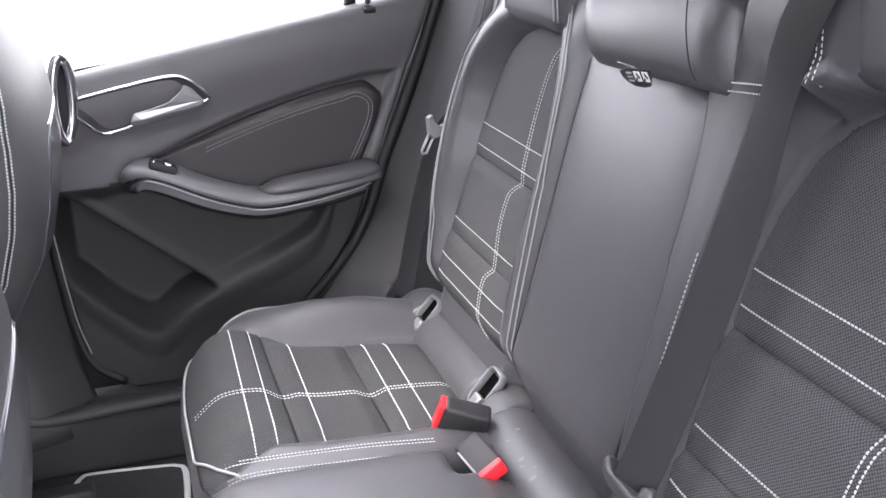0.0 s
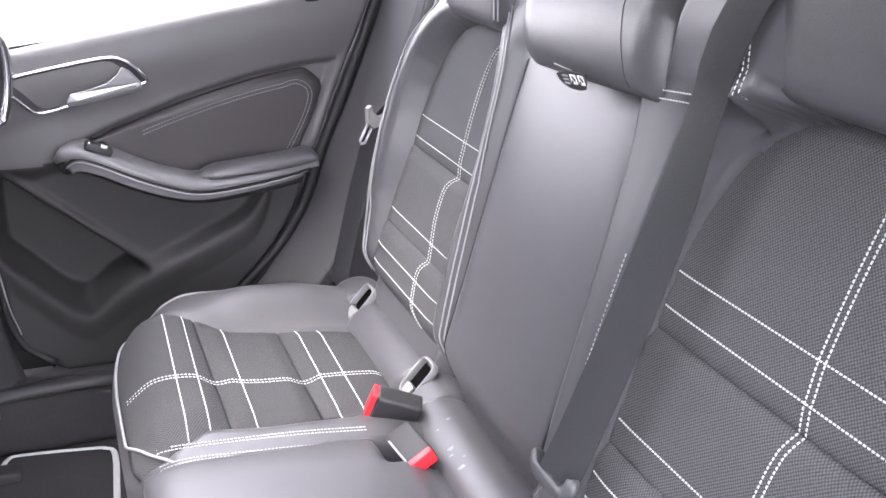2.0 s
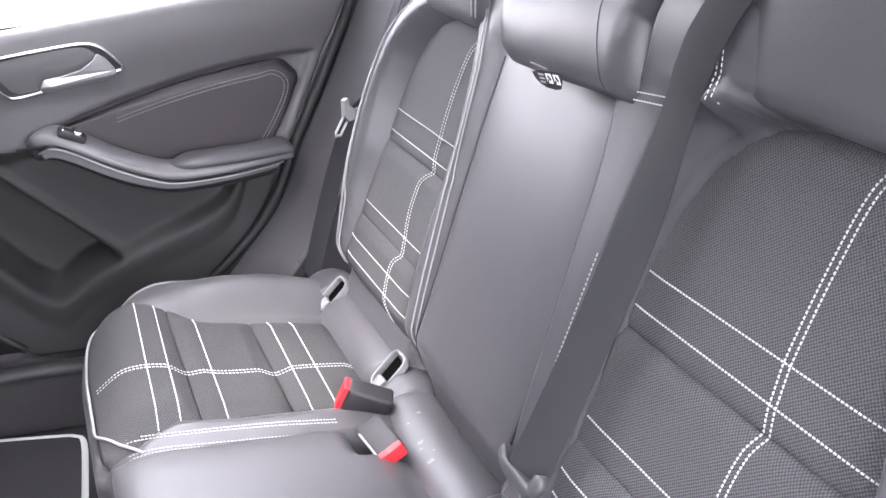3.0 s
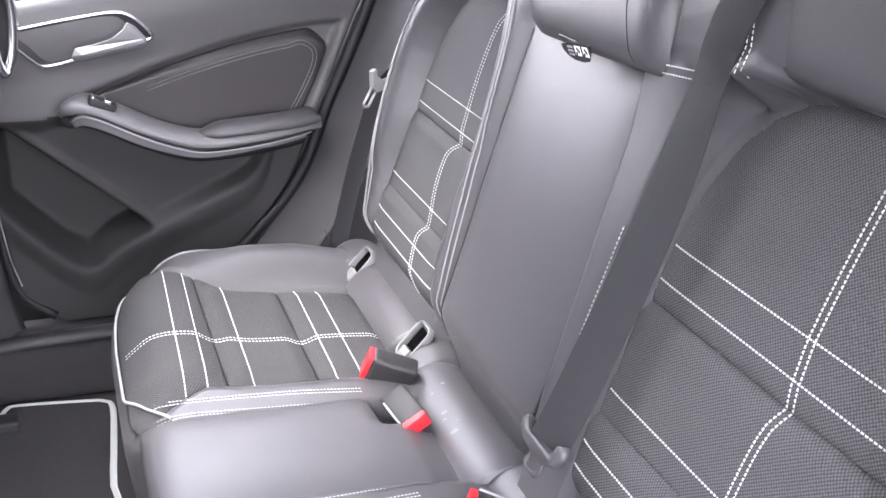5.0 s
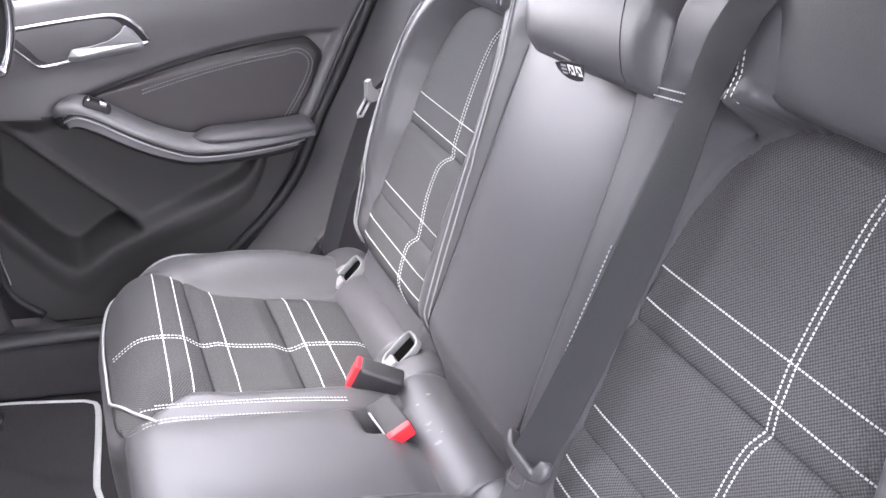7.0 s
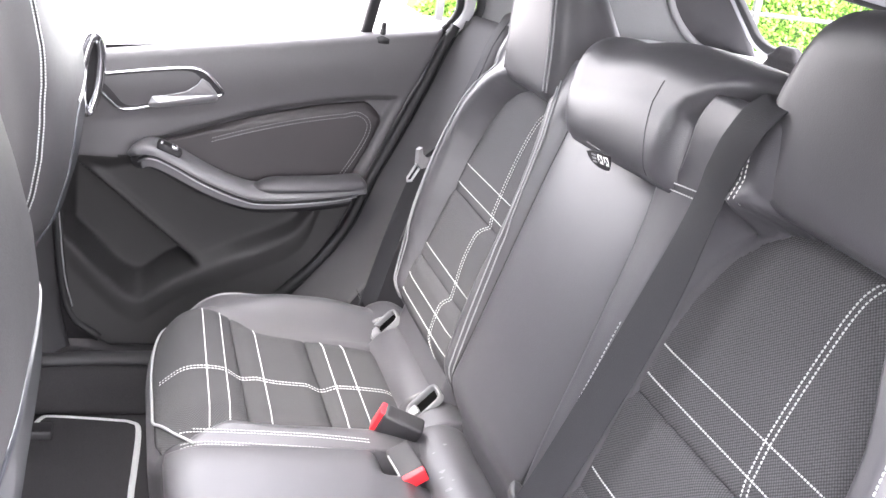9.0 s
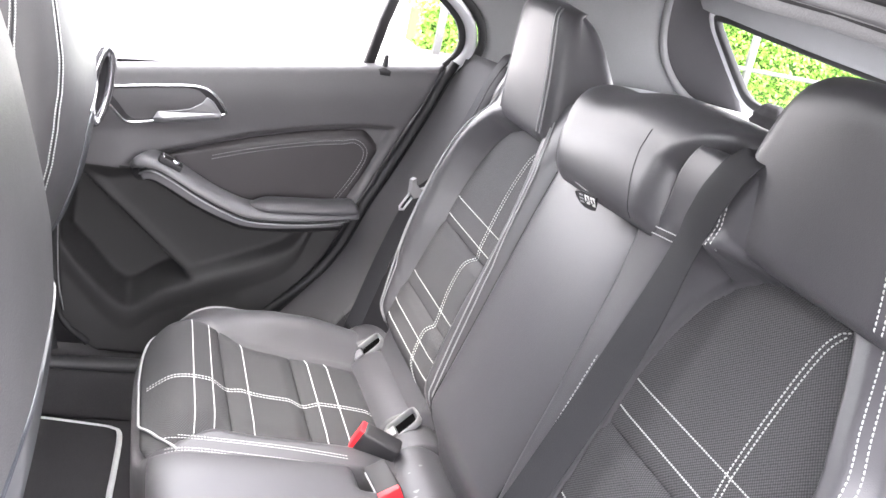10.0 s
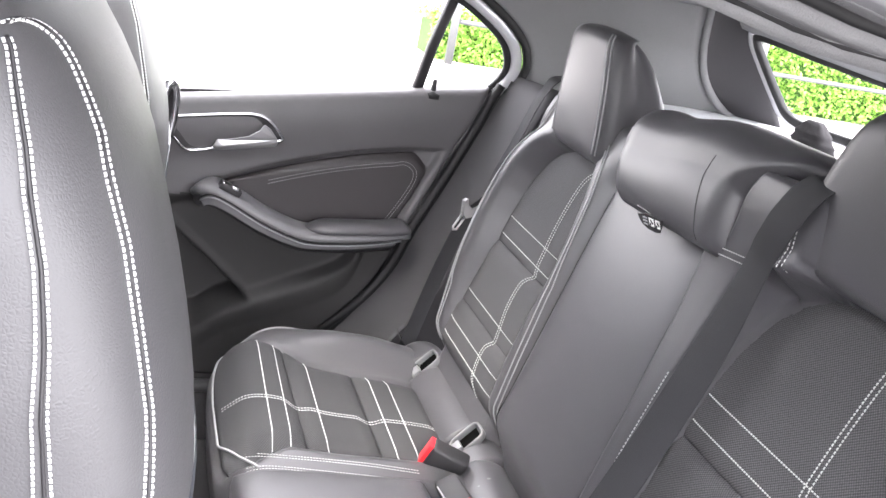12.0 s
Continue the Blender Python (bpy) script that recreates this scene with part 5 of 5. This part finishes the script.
def near_belt():
    root = thing("seat_belt", "black seat belt hanging over the rear seat back", "seat belt", on_back(-0.13, 0.0, 0.05), "rear seat belts")
    line = [(-0.182, 0.018, 0.040), (-0.188, 0.06, 0.040), (-0.195, 0.13, 0.042), (-0.200, 0.21, 0.044), (-0.203, 0.30, 0.048), (-0.206, 0.37, 0.056), (-0.215, 0.40, 0.066), (-0.231, 0.43, 0.077), (-0.248, 0.460, 0.082), (-0.256, 0.480, 0.070), (-0.250, 0.492, 0.02), (-0.250, 0.44, -0.12)]
    strap("webbing", [on_back(*p) for p in line], 0.045, BELT, root, "black woven webbing", lambda t: Vector((0, 1, 0)) + BACK_N * 0.34 * smoothstep(0.46, 0.28, t))
    # moulded tongue at its lower end
    shape = [(-0.138, 0.025), (-0.142, 0.031), (-0.147, 0.030), (-0.154, 0.024), (-0.168, 0.0225), (-0.185, 0.0225), (-0.202, 0.0225), (-0.209, 0.029), (-0.2115, 0.038), (-0.2155, 0.0385), (-0.219, 0.029), (-0.212, 0.016), (-0.195, 0.009), (-0.170, 0.008), (-0.150, 0.011), (-0.141, 0.017)]
    mid_ = (-0.178, 0.020)
    rings = []
    for k, h in ((0.86, 0.0375), (1.0, 0.0395), (1.0, 0.0455), (0.86, 0.0478)):
        rings.append([on_back(mid_[0] + (y - mid_[0]) * k, mid_[1] + (q - mid_[1]) * k, h) for y, q in shape])
    tongue = loft("tongue_body", rings, GREYP, root, "grey plastic belt tongue")
    ring_ = [on_back(y, q, 0.041) for y, q in ((-0.166, 0.009), (-0.188, 0.009), (-0.190, -0.002), (-0.184, -0.008), (-0.168, -0.010), (-0.162, -0.006))]
    sweep("latch_plate", ring_, rounded(0.0055, 0.0025, 0.0008, 1), GREYP, tongue, "metal latch plate", up=BACK_N, closed=True)


LIGHTP = material("light_grey_plastic", (0.19, 0.19, 0.195), 0.4, grain=0.05, bump=0.0)
GREYP = material("grey_plastic", (0.065, 0.065, 0.068), 0.4, grain=0.05, bump=0.0)
near_belt()


def far_belt():
    root = thing("seat_belt", "black seat belt hanging beside the seat near the door", "seat belt", (0.52, 0.62, 0.58), "rear seat belts")
    ctrl = [(0.494, 0.578, 0.572), (0.500, 0.577, 0.600), (0.513, 0.576, 0.66), (0.527, 0.576, 0.72), (0.541, 0.577, 0.77), (0.554, 0.579, 0.81), (0.567, 0.581, 0.836), (0.584, 0.582, 0.865), (0.603, 0.590, 0.91), (0.619, 0.597, 0.945), (0.636, 0.600, 0.990), (0.652, 0.602, 1.037), (0.675, 0.606, 1.075), (0.710, 0.620, 1.085)]
    strap("webbing", ctrl, 0.047, BELT, root, "black woven webbing", lambda t: Vector((0.80, 0.60, 0)).lerp(Vector((0.14, 0.99, 0)), smoothstep(0.46, 0.62, t)))
    c = Vector((0.550, 0.548, 0.851))
    along = Vector((0.80, 0.60, 0)).normalized()
    out = Vector((0.6, -0.8, 0))
    shape = [(-0.018, 0.018), (-0.010, 0.021), (-0.006, 0.010), (0.010, 0.000), (0.026, 0.002), (0.034, 0.005), (0.038, -0.001), (0.030, -0.010), (0.012, -0.013), (-0.006, -0.014), (-0.016, -0.006)]
    plate = [c + along * u + Vector((0, 0, v)) for u, v in shape]
    tongue = loft("tongue_body", [[p + out * d for p in plate] for d in (-0.003, 0.004)], LIGHTP, root, "light grey plastic belt tongue", smooth=False)
    ring_ = [c + along * (-0.003 + x) + Vector((0, 0, z)) for x, z in ((-0.012, -0.006), (-0.031, -0.026), (-0.029, -0.031), (-0.020, -0.032), (-0.002, -0.012))]
    sweep("latch_plate", ring_, rounded(0.0045, 0.0025, 0.0008, 1), SILVER, tongue, "metal latch plate", up=tuple(out))
    strap("anchor_strap", [(0.485, 0.575, 0.60), (0.500, 0.585, 0.575), (0.52, 0.60, 0.55)], 0.05, RUBBER, root)


far_belt()


def buckle(tip, root_at, up, label, wide=0.040, thick=0.022):
    """A belt buckle: black housing from its root to the tip with a red press button."""
    tip, base = Vector(tip), Vector(root_at)
    d = (tip - base).normalized()
    u = (Vector(up) - d * Vector(up).dot(d)).normalized()
    m = Matrix((( *d, ), ( *u.cross(d), ), ( *u, ))).transposed().to_4x4()
    mid = (tip + base) / 2
    n = (tip - base).length
    root = thing("belt_buckle", label, "belt buckle", base, "rear belt buckles")
    house = block("housing", Matrix.Translation(mid) @ m, (n, wide, thick), PLASTIC_DARK, root, "black housing", 0.18)
    block("release_button", Matrix.Translation(tip + d * 0.001 + u * 0.002) @ m, (0.009, wide * 0.90, thick * 0.80), RED, house, "red release button", 0.2)
    slot = block("slot_edge", Matrix.Translation(tip - d * (n * 0.42) + u * thick * 0.51 - u.cross(d) * wide * 0.48) @ m, (n * 0.72, 0.0025, 0.003), PIPING, house, "", 0.3)
    return root


buckle((0.424, 0.150, 0.612), (0.474, 0.136, 0.594), (0.15, 1.0, 0.35), "black belt buckle with red button by the anchor slot", 0.044, 0.026)
buckle((0.444, 0.029, 0.600), (0.438, 0.093, 0.600), (-0.55, 0.0, 1), "black belt buckle with red button beside the middle pad", 0.032, 0.022)
buckle((0.446, -0.130, 0.604), (0.494, -0.155, 0.586), (0.2, 0.2, 1), "black belt buckle with red button below the hanging belt")


def anchor(y):
    root = thing("anchor_slot", "grey framed child-seat anchor slot in the leather roll", "anchor", (0.49, y, 0.58), "child-seat anchors")
    m = Matrix.Translation((ANCHOR_AT.x, y, ANCHOR_AT.z)) @ Matrix((tuple(ANCHOR_ALONG), (0, 1, 0), tuple(ANCHOR_UP))).transposed().to_4x4()
    sec = rounded(0.052, 0.038, 0.010, 4)
    rim = [m @ Vector((x, yy, 0.003)) for x, yy in sec]
    sweep("bezel", rim, rounded(0.0038, 0.010, 0.0016, 3), FRAME, root, "grey plastic frame", up=ANCHOR_UP, closed=True)
    # flat face, coloured black in place of the shade in a deep slot
    mesh("recess", [m @ Vector((x, yy, -0.001)) for x, yy in sec], [tuple(range(len(sec)))], SLOT_SHADE, root, "flat black face for the shaded slot depth", smooth=False)
    block("bracket", m @ pose(-0.018, 0, 0.004), (0.014, 0.020, 0.008), SILVER, root, "pale metal bracket", 0.2)


FRAME = material("anchor_frame", (0.19, 0.19, 0.195), 0.3, bump=0.0, stain=0.05)
for anchor_y in ANCHOR_Y:
    anchor(anchor_y)


def airbag_tag():
    root = thing("warning_tag", "small white printed tag under the middle headrest", "label", on_back(0.0, 0.36, 0.05))
    a = on_back(-0.006, 0.350, 0.064)
    lie = (BACK_N * 0.75 - BACK_U * 0.66).normalized()
    rise = lie.cross(Vector((0, -1, 0))).normalized()
    m = Matrix.Translation(a) @ Matrix(((0, -1, 0), tuple(lie), tuple(rise))).transposed().to_4x4()
    m = m @ pose(0, 0, 0, 0, -8, 0)
    outline = [(-0.037, 0.006), (-0.034, -0.001), (-0.026, -0.007), (-0.012, -0.011), (0.008, -0.012), (0.020, -0.010), (0.029, 0.000), (0.032, 0.009), (0.010, 0.010), (-0.016, 0.010)]
    loft("tag", [[m @ Vector((x, d, 0.88 * z)) for x, z in outline] for d in (-0.0006, 0.0006)], PLASTIC_DARK, root, "black and white tag", smooth=False)
    for dx, w in ((0.002, 0.015), (0.0195, 0.014)):
        block("pictogram", m @ pose(dx, 0.0008, 0.001), (w * 0.85, 0.0008, 0.010), WHITE, root, "white pictogram field", 0.2)
        block("mark", m @ pose(dx + 0.002, 0.0014, 0.002, 0, 40, 0), (w * 0.45, 0.0006, 0.0026), PLASTIC_DARK, root, "dark printed mark", 0.2)
        block("mark", m @ pose(dx - 0.003, 0.0014, -0.002, 0, -55, 0), (w * 0.34, 0.0006, 0.0022), PLASTIC_DARK, root, "dark printed mark", 0.2)
    for dz in (-0.004, 0.0, 0.004):
        block("text_bar", m @ pose(-0.016, 0.0008, dz), (0.012, 0.0006, 0.002), PIPING, root, "grey printed line", 0.2)


airbag_tag()


# ---- outside ----
def outside():
    # unseen near the car; kept dark so less light bounces into the cabin
    slab("ground", [(-300, -300, 0), (300, -300, 0), (300, 300, 0), (-300, 300, 0)], 0.1, GROUND_DARK, "dark unseen ground round the car, set to cut bounced light", "ground")
    slab("pavement", [(-60, 2.2, 0.02), (60, 2.2, 0.02), (60, 60, 0.02), (-60, 60, 0.02)], 0.1, PAVING, "pale sunlit paving beside the car", "pavement")
    slab("pavement_2", [(2.6, -60, 0.02), (60, -60, 0.02), (60, 2.19, 0.02), (2.6, 2.19, 0.02)], 0.1, PAVING, "pale sunlit paving behind the car", "pavement")

    def hedge(name, x0, x1, front, depth, seed):
        """A clipped hedge of single leaves over a dark core, lower towards its end at x0."""
        rng = random.Random(seed)

        def crest(x):
            return lerp([(x0, 0.42), (x0 + 0.9, 0.56), (x0 + 2.6, 0.98), (x1, 1.05)], x) + 0.05 * noise.noise((x * 2.3, 1.7, seed))

        verts, faces = [], []
        for _ in range(int((x1 - x0) * 3000)):
            x = x0 + (x1 - x0) * rng.random()
            top = crest(x)
            if rng.random() < 0.72:
                z = top * rng.random() ** 0.9
                y = front + 0.10 * rng.random() + 0.07 * noise.noise((x * 3.1, z * 3.1, seed))
            else:
                z, y = top - 0.08 * rng.random(), front + depth * rng.random()
            c = Vector((x, y, z + 0.02))
            L, W = 0.034 + 0.036 * rng.random(), 0.013 + 0.012 * rng.random()
            e = Vector((rng.uniform(-1, 1), rng.uniform(-1, 1), rng.uniform(-0.5, 1))).normalized()
            f = e.cross(Vector((rng.uniform(-1, 1), rng.uniform(-1, 1), rng.uniform(-1, 1)))).normalized()
            k = len(verts)
            g = e.cross(f) * 0.007
            verts += [c - e * L / 2, c + f * W + g, c + e * L / 2, c - f * W + g]
            faces += [(k, k + 1, k + 2), (k, k + 2, k + 3)]
        root = thing(name, "dense bright green leafy hedge behind a railing", "hedge", ((x0 + x1) / 2, front + depth / 2, 0.02), kind="stuff")
        mesh("leaves", verts, faces, LEAF, root, "bright green leaves", smooth=False)
        # solid fill, its dark colour standing for the shade between leaves
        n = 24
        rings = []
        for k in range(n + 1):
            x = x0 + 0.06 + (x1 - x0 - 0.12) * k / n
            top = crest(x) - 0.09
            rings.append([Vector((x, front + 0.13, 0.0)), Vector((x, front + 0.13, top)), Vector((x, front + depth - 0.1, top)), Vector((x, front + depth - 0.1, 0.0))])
        loft("core", rings, HEDGE_CORE, root, "dark green fill for the shaded gaps between leaves", smooth=False)

    def railing(x0, x1, y, step):
        root = thing("railing", "grey steel railing in front of the hedge", "railing", Vector((x0, y, 0.02)))
        for z in (0.43, 1.02):
            sweep("rail", [Vector((x0, y, z)), Vector((x1, y, z))], circle(0.024, 10), RAIL, root)
        x = x0
        while x <= x1 + 0.01:
            sweep("post", [Vector((x, y, 0.02)), Vector((x, y, 1.06))], rounded(0.07, 0.07, 0.012, 2), RAIL, root, up=(1, 0, 0))
            x += step

    hedge("hedge", 2.76, 13.0, 9.0, 0.8, 3)
    railing(2.92, 12.92, 8.82, 3.333)
    post = thing("post", "slim pale wooden post standing on the paving", "post", (1.43, 9.4, 0.02))
    sweep("shaft", [Vector((1.43, 9.4, 0.02)), Vector((1.43, 9.4, 2.4))], rounded(0.07, 0.07, 0.012, 3), WOOD, post, up=(1, 0, 0))
    sweep("cap", [Vector((1.43, 9.4, 2.4)), Vector((1.43, 9.4, 2.43))], rounded(0.09, 0.09, 0.02, 3), WOOD, post, up=(1, 0, 0))
    slab("wall_1", [(-14, 14.0, 0), (6.5, 14.0, 0), (6.5, 14.0, 4.0), (-14, 14.0, 4.0)], 0.2, WALL, "white plastered wall beyond the car", "wall")


WOOD = material("pale_wood", (0.34, 0.26, 0.19), 0.75, grain=0.25, scale=40, bump=0.2)
HEDGE_CORE = material("dark_core_green", (0.05, 0.115, 0.022), 0.9, grain=0.3, scale=30, bump=0.3)
outside()
